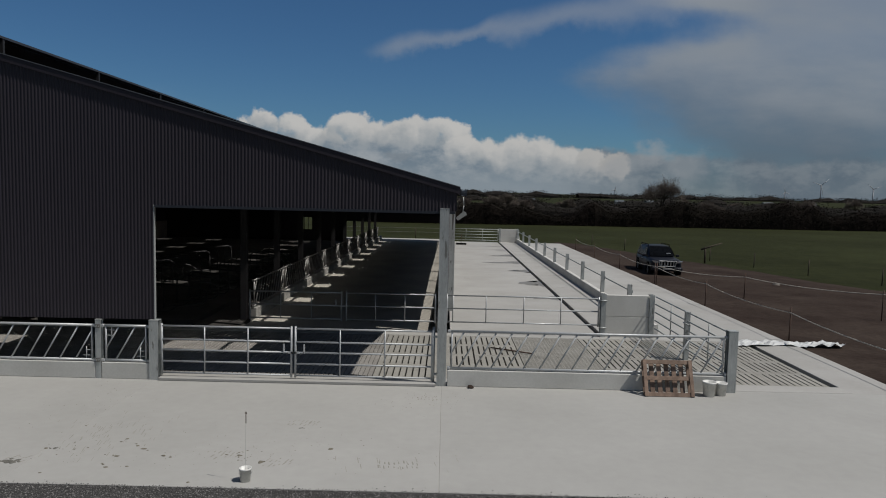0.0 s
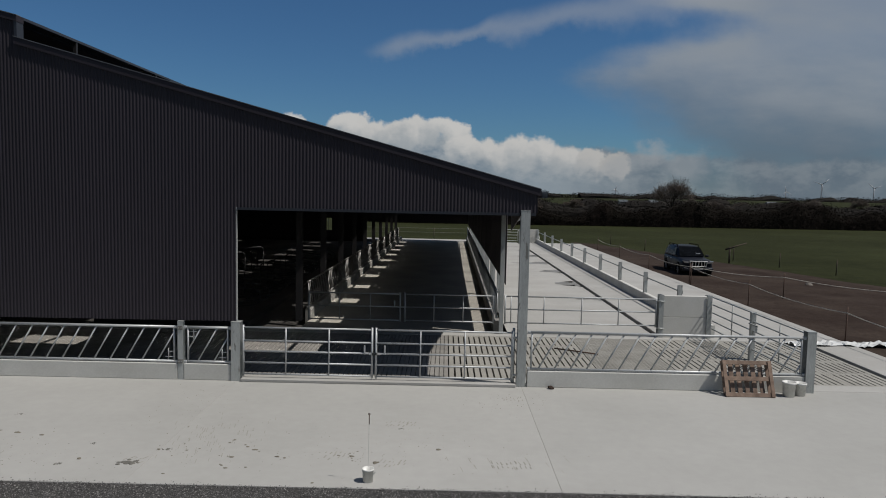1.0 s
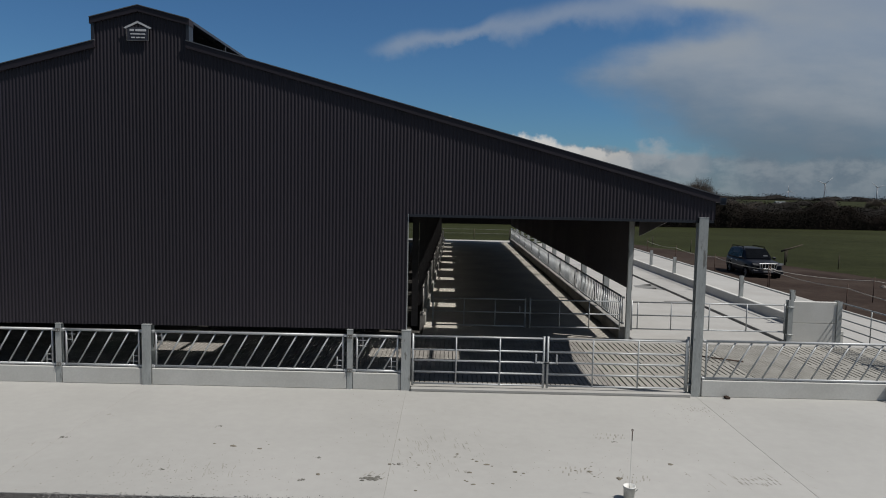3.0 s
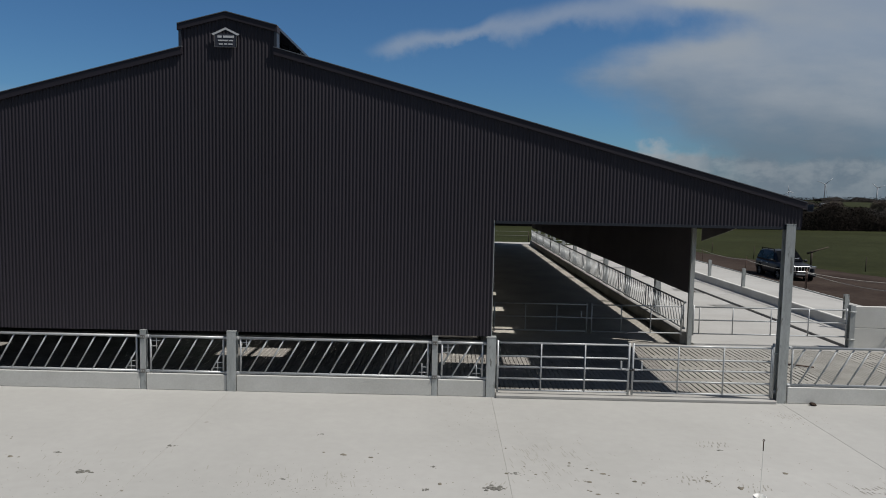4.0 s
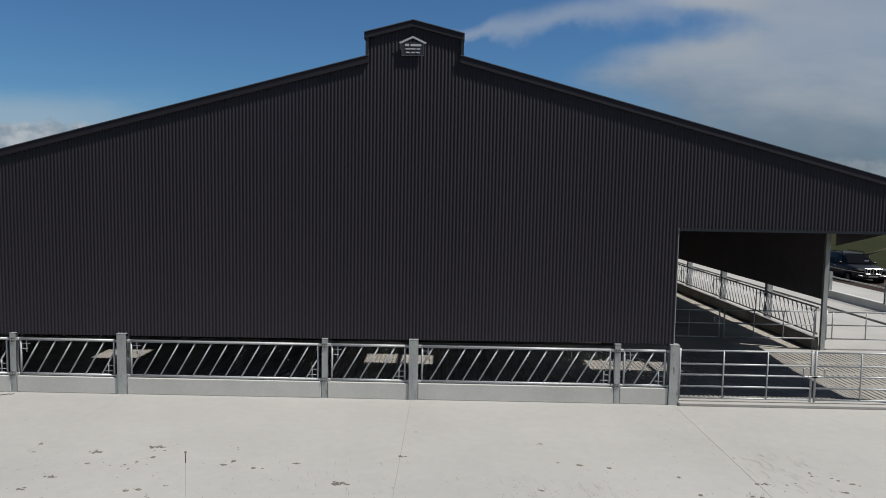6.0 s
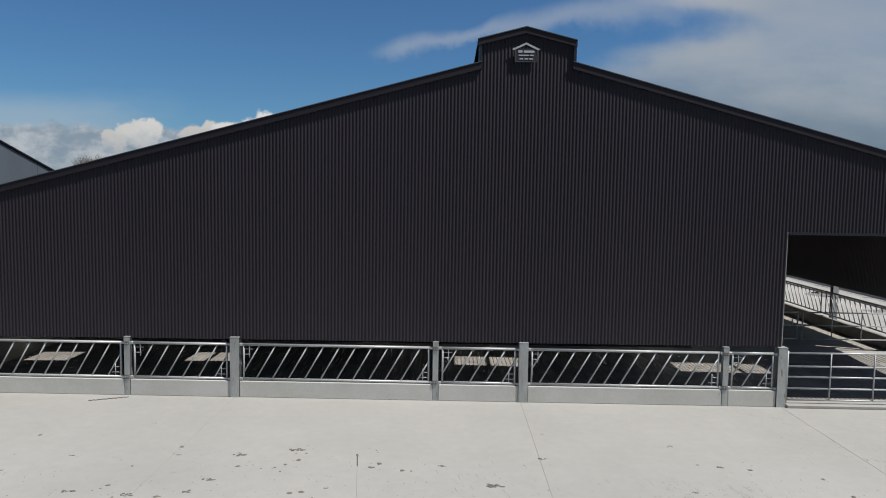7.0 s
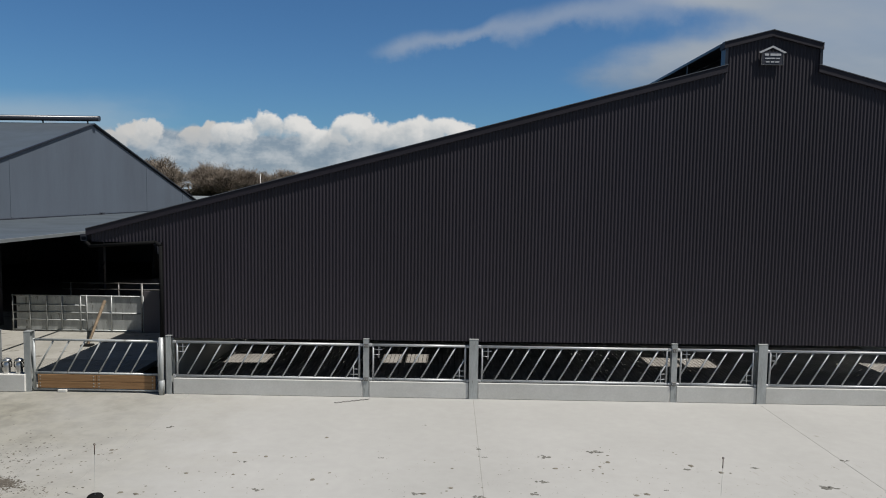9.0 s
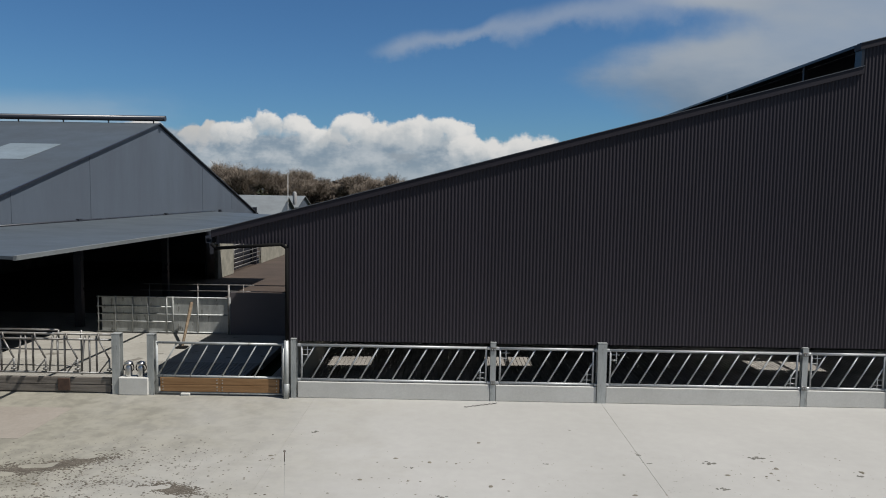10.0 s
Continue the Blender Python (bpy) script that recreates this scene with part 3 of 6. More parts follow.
def bottom_z(x):
    return 3.43 if x < WEST else (1.275 + 0.0038 * (x + 25.8) if x < -6.63 else 3.9)


def corrugated(xs, lo, hi, y0, amp=0.006, thick=0.006):
    """Corrugated upright sheet along x between two edge functions."""
    verts, faces = [], []
    for x in xs:
        d = amp * math.sin(2 * math.pi * x / RIB)
        for off in (0, thick):
            verts += [(x, y0 + d + off, lo(x)), (x, y0 + d + off, hi(x))]
    for i in range(len(xs) - 1):
        a, b = 4 * i, 4 * i + 4
        faces += [(a, b, b + 1, a + 1), (a + 3, b + 3, b + 2, a + 2), (a, a + 2, b + 2, b), (a + 1, b + 1, b + 3, a + 3)]
    n = 4 * (len(xs) - 1)
    faces += [(0, 1, 3, 2), (n, n + 2, n + 3, n + 1)]
    return verts, faces


gable = thing("wall_south", pose(0, 0, 0), "black corrugated steel gable of the new shed", "gable wall", kind="structure")
edges_ = [-27.4]
while edges_[-1] < 0.05:
    edges_.append(edges_[-1] + RIB * SHEET_RIBS)
cuts = sorted(set([e for e in edges_ if e < 0.05] + [0.05, WEST, -6.63, -13.43, -11.41]))
for a, b in zip(cuts, cuts[1:]):
    if b - a < 0.02:
        continue
    n = max(2, int((b - a) / RIB * 8))
    mid = (a + b) / 2
    tall = -13.43 < mid < -11.41

    def top(x, tall=tall):
        return (8.16 - 0.27 * abs(x - RIDGE)) if tall else roof_z(x) - 0.05
    v, f = corrugated(np.linspace(a, b, n), lambda x, mid=mid: bottom_z(mid), top, G - 0.01)
    part("cladding_sheet", raw("cladding_sheet", v, f, CLAD), CLAD, gable)

# verge flashings over the sheet edges
def strip_along(p, q, drop, y0, y1, lift=0.02):
    bm = B()
    (xa, za), (xb, zb) = p, q
    prism(bm, [(xa, za - drop), (xb, zb - drop), (xb, zb + lift), (xa, za + lift)], "y", y0, y1)
    return bm


part("verge", strip_along((-27.5, roof_z(-27.5)), (-13.4, roof_z(-13.4)), 0.13, G - 0.06, G + 0.18), CLAD, gable)
part("verge", strip_along((-11.44, roof_z(-11.44)), (0.12, roof_z(0.12)), 0.13, G - 0.06, G + 0.18), CLAD, gable)
part("verge", strip_along((-13.5, 7.93), (RIDGE, 8.20), 0.11, G - 0.06, G + 0.2), CLAD, gable)
part("verge", strip_along((RIDGE, 8.20), (-11.36, 7.93), 0.11, G - 0.06, G + 0.2), CLAD, gable)
# paler strip that paints the sky highlight along the verge's top edge
EDGE_GLEAM = mat("verge_cap", (0.1184, 0.1258, 0.1369), 0.4, alt=(0.0888, 0.0962, 0.1036), scale=0.7, grain=0.05)
for p, q in (((-27.5, roof_z(-27.5)), (-13.4, roof_z(-13.4))), ((-11.44, roof_z(-11.44)), (0.12, roof_z(0.12))), ((-13.5, 7.93), (RIDGE, 8.20)), ((RIDGE, 8.20), (-11.36, 7.93))):
    part("verge_cap", strip_along(p, q, -0.021, G - 0.075, G + 0.1, 0.036), EDGE_GLEAM, gable)
for x in (-13.44, -11.4):
    bm = B()
    box(bm, x - 0.03, x + 0.03, G - 0.045, G + 0.2, 7.4, 7.96)
    part("corner_flashing", bm, FLASH, gable)
bm = B()
box(bm, -6.628, -6.612, G - 0.012, G + 0.06, 1.36, 3.9)
part("jamb_flashing", bm, GALV, gable)
bm = B()
box(bm, -6.6, 0.02, G - 0.03, G + 0.06, 3.84, 3.9)
part("drip_flashing", bm, FLASH, gable)

# sign under the lantern
sign = thing("sign", pose(RIDGE, G - 0.05, 7.48), "small dark sign with white roof outline and unreadable lettering", "sign")
bm = B()
box(bm, -0.235, 0.235, -0.006, 0.006, 0.0, 0.28)
panel_ = part("panel", bm, SIGN_DARK, sign)
for s in (-1, 1):
    bm = B()
    prism(bm, [(0, 0.41), (s * 0.3, 0.27), (s * 0.26, 0.245), (0, 0.365)], "y", -0.014, -0.002)
    part("roof_emblem", bm, SIGN_WHITE, sign)
for z, h, spans in ((0.195, 0.045, ((-0.17, -0.08), (-0.05, 0.18))), (0.125, 0.026, ((-0.16, 0.06), (0.08, 0.16))), (0.05, 0.026, ((-0.14, -0.06), (-0.03, 0.04), (0.06, 0.15)))):
    for xa, xb in spans:
        bm = B()
        box(bm, xa, xb, -0.012, -0.004, z, z + h)
        part("lettering", bm, SIGN_WHITE, panel_)
bm = B()
for q in ((-0.238, -0.23, 0, 0.27), (0.23, 0.238, 0, 0.27), (-0.238, 0.238, -0.004, 0.004)):
    box(bm, q[0], q[1], -0.012, -0.004, q[2], q[3])
part("border", bm, GALV_OLD, panel_)

# ---- new shed: roof with rooflights and open ridge lantern ----
LIGHT_Y = [17.0 + 4.2 * i for i in range(11)]
LIGHT_X = [(-22.5, -21.0), (-17.3, -15.8), (-9.6, -8.0), (-4.4, -2.3)]
roof = thing("roof", pose(0, 0, 0), "black corrugated steel roof with rooflights and ridge lantern", "roof", kind="structure")


def roof_piece(x0, x1, y0, y1, t=0.04):
    bm = B()
    prism(bm, [(x0, roof_z(x0)), (x1, roof_z(x1)), (x1, roof_z(x1) - t), (x0, roof_z(x0) - t)], "y", y0, y1)
    return bm


xcuts = [-27.5, -22.5, -21.0, -17.3, -15.8, -13.4, None, -11.44, -9.6, -8.0, -4.4, -2.3, 0.14]
for a, b in zip(xcuts, xcuts[1:]):
    if a is None or b is None:
        continue
    if (a, b) in LIGHT_X:
        y = G + 0.18
        for ly in LIGHT_Y:
            part("roof_sheet", roof_piece(a, b, y, ly - 0.5), FLASH, roof)
            pane = part("rooflight", roof_piece(a, b, ly - 0.5, ly + 0.5, 0.006), roof_pane, roof, "translucent rooflight sheet")
            pane.visible_shadow = False
            y = ly + 0.5
        part("roof_sheet", roof_piece(a, b, y, BACK + 0.1), FLASH, roof)
    else:
        part("roof_sheet", roof_piece(a, b, G + 0.18, BACK + 0.1), FLASH, roof)
for p, q in (((-13.5, 7.93), (RIDGE, 8.20)), ((RIDGE, 8.20), (-11.36, 7.93))):
    part("lantern_roof", strip_along(p, q, 0.03, G + 0.2, BACK, 0.03), FLASH, roof)
bm = B()
box(bm, -13.36, -11.48, G + 0.25, BACK, 7.3, 7.34)
part("lantern_baffle", bm, FLASH, roof)
bm = B()
box(bm, RIDGE - 0.02, RIDGE + 0.02, G + 0.25, BACK, 7.345, 8.15)
part("lantern_divider", bm, CLAD, roof)
y = G + 2.4
while y < BACK:
    for x in (-13.42, -11.42):
        bm = B()
        box(bm, x - 0.04, x + 0.04, y, y + 0.08, 7.4, 7.95)
        part("lantern_stud", bm, LINING, roof)
    y += 4.8
# rafters and purlins seen from below
FRAMES = [20.37 + 4.2 * i for i in range(10)]
for y in FRAMES:
    for xa, xb in ((-27.2, RIDGE), (RIDGE, -0.1)):
        bm = B()
        prism(bm, [(xa, roof_z(xa) - 0.16), (xb, roof_z(xb) - 0.16), (xb, roof_z(xb) - 0.42), (xa, roof_z(xa) - 0.42)], "y", y - 0.07, y + 0.07)
        part("rafter", bm, LINING, roof)
for k in range(14):
    x = -26.4 + k * 1.95
    if abs(x - RIDGE) < 0.9:
        continue
    bm = B()
    box(bm, x - 0.03, x + 0.03, G + 0.2, BACK, roof_z(x) - 0.17, roof_z(x) - 0.05)
    part("purlin", bm, LINING, roof)
for x, z in ((0.2, 4.30), (-27.56, 3.5)):
    bm = B()
    prism(bm, [(x - 0.08, z + 0.09), (x - 0.06, z - 0.06), (x + 0.06, z - 0.06), (x + 0.08, z + 0.09), (x + 0.065, z + 0.09), (x + 0.05, z - 0.045), (x - 0.05, z - 0.045), (x - 0.065, z + 0.09)], "y", G - 0.04, BACK)
    part("gutter", bm, FLASH, roof)

# downpipe at the west corner
pipe = thing("downpipe", pose(-25.74, G - 0.08, 0), "black plastic downpipe with elbow at the shed corner", "downpipe")
bm = B()
bent(bm, [(-1.75, 0.02, 3.42), (-1.65, 0, 3.33), (-0.2, 0, 3.44), (-0.08, 0, 3.36), (-0.08, 0, 1.3)], 0.038, 10)
part("pipe", bm, RUBBER, pipe)
bm = B()
tube(bm, (-0.08, -0.06, 0.0), (-0.08, -0.06, 1.3), 0.05, 12)
lathe(bm, [(0.065, 0.0), (0.065, 0.32), (0.05, 0.33)], 14, (-0.08, -0.06, 0))
part("guard_tube", bm, GALV, pipe, "galvanised guard tube round the pipe foot")

# ---- side and rear walls ----
west = thing("wall_west", pose(0, 0, 0), "black corrugated steel side wall", "side wall", kind="structure")
bm = B()
box(bm, WEST - 0.05, WEST + 0.01, G + 0.02, BACK, 1.3, roof_z(WEST) - 0.05)
part("cladding", bm, CLAD, west)
bm = B()
box(bm, WEST - 0.06, WEST + 0.1, G + 0.12, BACK, -0.2, 1.3)
part("plinth", bm, SLAT, west)
east = thing("wall_east", pose(0, 0, 0), "black corrugated steel side cladding above a feed barrier", "side wall", kind="structure")
n = int((BACK - 20.3) / RIB * 4)
v, f = corrugated(np.linspace(20.5, BACK, n), lambda x: 1.52, lambda x: 4.37, 0.0, amp=0.008)
part("cladding", raw("cladding", [(-0.07 + 0.004 * (a - 20.4) - b, a, z) for a, b, z in v], f, LINER), LINER, east)
rake_ = B()
prism(rake_, [(14.66, 4.39), (20.34, 4.39), (20.34, 3.2), (14.66, 4.36)], "x", 0.02, 0.04)
part("raking_sheet", rake_, LINER, east)
rear = thing("wall_north", pose(0, 0, 0), "rear gable open below dark cladding", "rear wall", kind="structure")
bm = B()
prism(bm, [(-27.4, 3.4), (WEST, 3.4), (WEST, 2.0), (-9.5, 2.0), (-9.5, 1.64), (0.1, 1.64), (0.1, 4.38), (RIDGE, 7.7), (-27.4, 3.68)], "y", BACK, BACK + 0.05)
part("cladding", bm, CLAD, rear)
for xa, xb, za, zb in ((WEST, -13.4, -0.2, 2.0), (-13.4, -12.4, -0.2, 0.8), (-13.4, -12.4, 1.9, 2.0), (-12.4, -9.5, -0.2, 2.0)):
    bm = B()
    box(bm, xa, xb, BACK, BACK + 0.05, za, zb)
    part("lower_cladding", bm, CLAD, rear)
for x in (-13.1, -12.75):
    bm = B()
    tube(bm, (x, BACK + 0.02, 0.8), (x, BACK + 0.02, 1.9), 0.03, 6)
    part("window_bar", bm, GALV_OLD, rear)
bm = B()
box(bm, -9.4, 0.05, BACK - 0.0, BACK + 0.06, -0.3, 0.02)
part("kerb", bm, YARD, rear)

# ---- posts on the gable line ----


def h_post(name, x, y, h, w, d, label, group, mtl=GALV):
    """Rolled steel post with flanges and a capped top."""
    t = thing(name, pose(x, y, 0), label, "post", group)
    bm = B()
    f = 0.012
    box(bm, -w / 2, w / 2, -d / 2, -d / 2 + f, 0, h)
    box(bm, -w / 2, w / 2, d / 2 - f, d / 2, 0, h)
    box(bm, -0.006, 0.006, -d / 2 + f, d / 2 - f, 0, h)
    col_ = part("column", bm, mtl, t)
    bm = B()
    box(bm, -w / 2 - 0.004, w / 2 + 0.004, -d / 2 - 0.004, d / 2 + 0.004, h, h + 0.012)
    part("cap", bm, mtl, col_)
    return t


for x, w, h in ((-25.67, 0.12, 1.33), (-18.8, 0.2, 1.35), (-12.35, 0.2, 1.34), (-6.62, 0.2, 1.33), (6.25, 0.2, 1.38)):
    h_post("steel_post", x, G, h, w, 0.2, "galvanised steel post set in the concrete apron", "posts along the gable")
for x in (-21.22, -14.31, -7.86):
    h_post("barrier_post", x, G - 0.02, 1.32, 0.125, 0.12, "narrow galvanised post between feed barriers", "posts along the gable")
h_post("steel_column", -0.21, G, 3.95, 0.205, 0.18, "tall galvanised steel column carrying the gable corner", "shed columns")
h_post("steel_column", -0.2, 20.37, 4.3, 0.13, 0.11, "tall galvanised steel column inside the shed", "shed columns")
for y in FRAMES[1:]:
    h_post("steel_column", 0.05 + 0.004 * (y - 20.4), y, 4.3, 0.2, 0.2, "galvanised steel column along the open side", "shed columns")
# galvanised columns given the dark colour in place of interior shade
for y in FRAMES:
    h_post("steel_column", -6.78 + LEAN_W * (y - 20.4), y + 1.6, 5.9, 0.2, 0.2, "steel column beside the feed passage with shade in its colour", "shed columns", LINING)

# ---- feed barriers ----


def feed_barrier(m, L, label, group, z0=0.4, z1=1.18, ends=True, step=0.36, mtl=RAIL, first=0.24):
    t = thing("feed_barrier", m, label, "feed barrier", group)
    for name, z in (("top_rail", z1), ("bottom_rail", z0)):
        bm = B()
        tube(bm, (0, 0, z), (L, 0, z), 0.03)
        part(name, bm, mtl, t)
    lean = 0.58 * (z1 - z0)
    for x in (0.06, L - 0.06):
        bm = B()
        tube(bm, (x, 0, z0), (x, 0, z1), 0.022)
        part("end_bar", bm, mtl, t)
    x = first - 3 * step
    while x < L - 0.1:
        a_, b_ = max(x, 0.06), min(x + lean, L - 0.06)
        if b_ - a_ > 0.08:
            bm = B()
            k = (z1 - z0) / lean
            tube(bm, (a_, 0, z0 + (a_ - x) * k), (b_, 0, z0 + (b_ - x) * k), 0.019, 6)
            part("bar", bm, mtl, t)
        x += step
    if ends:
        # short ladder pieces that close the corners
        for s, xe, zc in ((1, 0.06, z1), (-1, L - 0.06, z0)):
            bm = B()
            tube(bm, (xe + s * 0.13, 0, zc - s * 0.3), (xe + s * 0.13, 0, zc), 0.011, 6)
            for d in (0.1, 0.22):
                tube(bm, (xe, 0, zc - s * d), (xe + s * (0.26 - 0.5 * d), 0, zc - s * d), 0.010, 6)
            part("corner_brace", bm, mtl, t)
    for x in (0.0, L):
        for z in (z0, z1):
            bm = B()
            box(bm, x - 0.035, x + 0.035, -0.04, 0.04, z - 0.03, z + 0.03, 0.008)
            part("bracket", bm, mtl, t)
    return t


def plinth(x0, x1, y, h, name="plinth", th=0.16):
    t = thing(name, pose((x0 + x1) / 2, y, 0), "low cast concrete wall under the feed barrier", "low wall", "low walls under the barriers")
    bm = B()
    L = (x1 - x0) / 2
    box(bm, -L, L, -th / 2, th / 2, 0, h, 0.012)
    part("wall", bm, PRECAST, t)
    return t


PANELS = [(-25.59, -21.285), (-21.155, -18.9), (-18.7, -14.375), (-14.245, -12.45), (-12.25, -7.925), (-7.795, -6.72), (-0.08, 6.15)]
for a, b in PANELS:
    plinth(a + 0.005, b - 0.005, G, 0.37)
    right = b > 0
    feed_barrier(pose(a + 0.03, G - 0.03, 0, 0, 0, 0), b - a - 0.06, "galvanised diagonal feed barrier on a low concrete wall", "diagonal feed barriers",
                 0.41, 1.24 if right else 1.19, not right, 0.36, first={-25.59: 0.27, -21.155: 0.04, -18.7: 0.33, -14.245: 0.3, -7.795: 0.27}.get(a, 0.22))

# bolts through the narrow posts
for x in (-21.22, -14.31, -7.86):
    for z in (0.42, 1.18):
        bl = thing("bolt_plate", pose(x, G - 0.092, z), "small galvanised bolt plate on a barrier post", "bolt plate", "bolt plates")
        bm = B()
        box(bm, -0.05, 0.05, -0.006, 0.01, -0.045, 0.045, 0.003)
        part("plate", bm, GALV_OLD, bl)
        for dx in (-0.025, 0.025):
            part("nut", tube(B(), (dx, -0.02, 0), (dx, -0.005, 0), 0.013, 6), GALV, bl)

# ---- gates ----


def tube_gate(m, L, rails, uprights, label, group="", r=0.021, latch=None, mtl=RAIL):
    """Tubular gate with end posts, rails and thin uprights; local x runs along it."""
    t = thing("gate", m, label, "gate", group)
    zt, zb = max(rails), min(rails)
    for x in (0, L):
        bm = B()
        tube(bm, (x, 0, zb - 0.05), (x, 0, zt + 0.05), r * 1.2)
        part("end_post", bm, mtl, t)
    for z in rails:
        bm = B()
        tube(bm, (0, 0, z), (L, 0, z), r)
        part("rail", bm, mtl, t)
    for x in uprights:
        bm = B()
        tube(bm, (x, -0.01, zb), (x, -0.01, zt), r * 0.8, 6)
        part("upright", bm, mtl, t)
    if latch is not None:
        bm = B()
        z = rails[len(rails) // 2]
        s = 1 if latch == 0 else -1
        box(bm, latch - 0.1, latch + 0.1, -0.05, -0.015, z - 0.02, z + 0.02, 0.004)
        box(bm, latch + s * 0.18, latch + s * 0.215, -0.03, 0.0, z - 0.02, z + 0.19, 0.004)
        box(bm, latch, latch + s * 0.2, -0.03, 0.0, z - 0.015, z + 0.015, 0.004)
        part("latch", bm, mtl, t)
    return t


FIVE = (0.15, 0.41, 0.67, 0.91, 1.21)
tube_gate(pose(-6.47, G, 0), 2.9, FIVE, (0.96, 1.93), "galvanised five-rail field gate closed across the shed opening", "gates across the shed opening", latch=2.93)
tube_gate(pose(-3.48, G, 0), 3.06, FIVE, (1.0, 2.0), "galvanised five-rail field gate meeting its twin at a latch", "gates across the shed opening", latch=0)
hinge = thing("gate_hanger", pose(-0.42, G, 0), "vertical galvanised hinge tube on the corner column", "gate hanger")
bm = B()
tube(bm, (0.03, 0, 0.02), (0.03, 0, 1.32), 0.03)
part("tube", bm, GALV, hinge)
for z in (0.25, 1.1):
    bm = B()
    box(bm, 0.02, 0.12, -0.03, 0.03, z - 0.02, z + 0.02)
    part("lug", bm, GALV, hinge)
THREE = (0.36, 0.78, 1.18)
YG = 20.4
tube_gate(pose(-6.15, YG, 0), 2.82, THREE, (0.95, 1.9), "galvanised three-rail gate across the feed passage", "gates across the passage", 0.02, latch=2.85)
tube_gate(pose(-3.18, YG, 0), 2.74, THREE, (0.9, 1.8), "galvanised three-rail gate hung on the inside column", "gates across the passage", 0.02)
tube_gate(pose(-0.08, YG, 0), 4.66, THREE, (0.18, 1.2, 2.36, 3.5), "long galvanised three-rail gate closing the feeding yard", "", 0.022)
tube_gate(pose(0.3, 61.9, 0), 4.3, (0.2, 0.45, 0.72, 0.98, 1.2), (1.4, 2.9), "galvanised five-rail gate at the far end of the yard", "", 0.022)

# fence along the slats, from the corner post to the concrete panel
side = thing("fence", pose(6.32, G + 0.12, 0), "galvanised pipe-rail fence beside the slatted floor", "fence")
for z in (0.3, 0.55, 0.8, 1.05, 1.28):
    bm = B()
    tube(bm, (0, 0, z), (0, 5.7, z), 0.021)
    part("rail", bm, GALV, side)
for y in (1.45, 4.3):
    bm = B()
    tube(bm, (0.02, y, 0.28), (0.02, y, 1.28), 0.017, 6)
    part("upright", bm, GALV, side)
bm = B()
box(bm, -0.06, 0.06, 2.86, 2.98, 0, 1.3)
part("post", bm, GALV, side)
bm = B()
box(bm, -0.1, -0.06, 2.5, 2.95, 0.98, 1.01)
box(bm, -0.1, -0.06, 2.5, 2.53, 0.85, 1.01)
part("latch", bm, GALV, side)


def panel_wall(x0, x1, y, h, label):
    t = thing("concrete_panel", pose((x0 + x1) / 2, y, 0), label, "concrete panel", "concrete end panels")
    w = (x1 - x0) / 2
    for z0, z1 in ((0, h / 2 - 0.004), (h / 2 + 0.004, h)):
        bm = B()
        box(bm, -w, w, -0.07, 0.07, z0, z1, 0.008)
        part("panel", bm, PRECAST, t)
    for x in (-w - 0.07, w + 0.07):
        bm = B()
        for yy in (-0.1, 0.088):
            box(bm, x - 0.075, x + 0.075, yy, yy + 0.012, 0, h + 0.03)
        box(bm, x - 0.006, x + 0.006, -0.09, 0.09, 0, h + 0.03)
        part("channel_post", bm, GALV, t)
    for z in (0.3, 1.14):
        bm = B()
        tube(bm, (-w - 0.2, -0.1, z), (-w + 0.02, -0.12, z), 0.02)
        part("hinge", bm, GALV, t)
    return t


panel_wall(4.78, 6.12, YG, 1.31, "grey precast concrete panel between galvanised channel posts")
panel_wall(4.85, 6.3, 62.0, 1.25, "grey precast concrete panel at the far yard end")
strut = thing("brace", pose(6.36, 61.2, 0), "galvanised diagonal brace at the yard corner", "brace")
bm = B()
tube(bm, (0, -1.2, 0.4), (0, 0.6, 1.25), 0.03)
part("tube", bm, GALV, strut)

# trough wall with neck-rail posts
trough = thing("trough_wall", pose(6.36, 41, 0), "low concrete feed trough wall along the yard", "trough wall")
bm = B()
prism(bm, [(-0.14, 0), (0.1, 0), (0.1, 0.37), (0.08, 0.39), (-0.07, 0.39), (-0.09, 0.37)], "y", -20.5, 21)
part("wall", bm, PRECAST, trough)
bm = B()
tube(bm, (0.09, -17.4, 1.0), (0.09, 21, 1.0), 0.03)
tagged(part("neck_rail", bm, GALV, trough), "long galvanised neck rail")
wp = None
for i in range(10):
    m = pose(6.36, 23.54 + 4.2 * i, 0.38)
    if wp is None:
        wp = thing("rail_post", m, "square galvanised post standing on the trough wall", "post", "posts on the trough wall")
        bm = B()
        box(bm, -0.075, 0.075, -0.05, -0.04, 0, 0.87), box(bm, -0.075, 0.075, 0.04, 0.05, 0, 0.87), box(bm, -0.006, 0.006, -0.04, 0.04, 0, 0.87)
        box(bm, -0.085, 0.085, -0.06, 0.06, 0.0, 0.015)
        col_ = part("column", bm, GALV, wp)
        bm = B()
        box(bm, 0.06, 0.1, -0.05, 0.05, 0.57, 0.68)
        part("clamp", bm, GALV, col_)
    else:
        copy_thing(wp, m)
block = thing("pole_stand", pose(1.2, 58.5, 0), "small dark block with an upright pin on the yard", "pole stand")
bm = B()
box(bm, -0.45, 0.45, -0.2, 0.2, 0, 0.14, 0.02)
part("block", bm, RUBBER, block)
bm = B()
tube(bm, (0, 0, 0.1), (0, 0, 0.9), 0.02)
part("pin", bm, RUST, block)

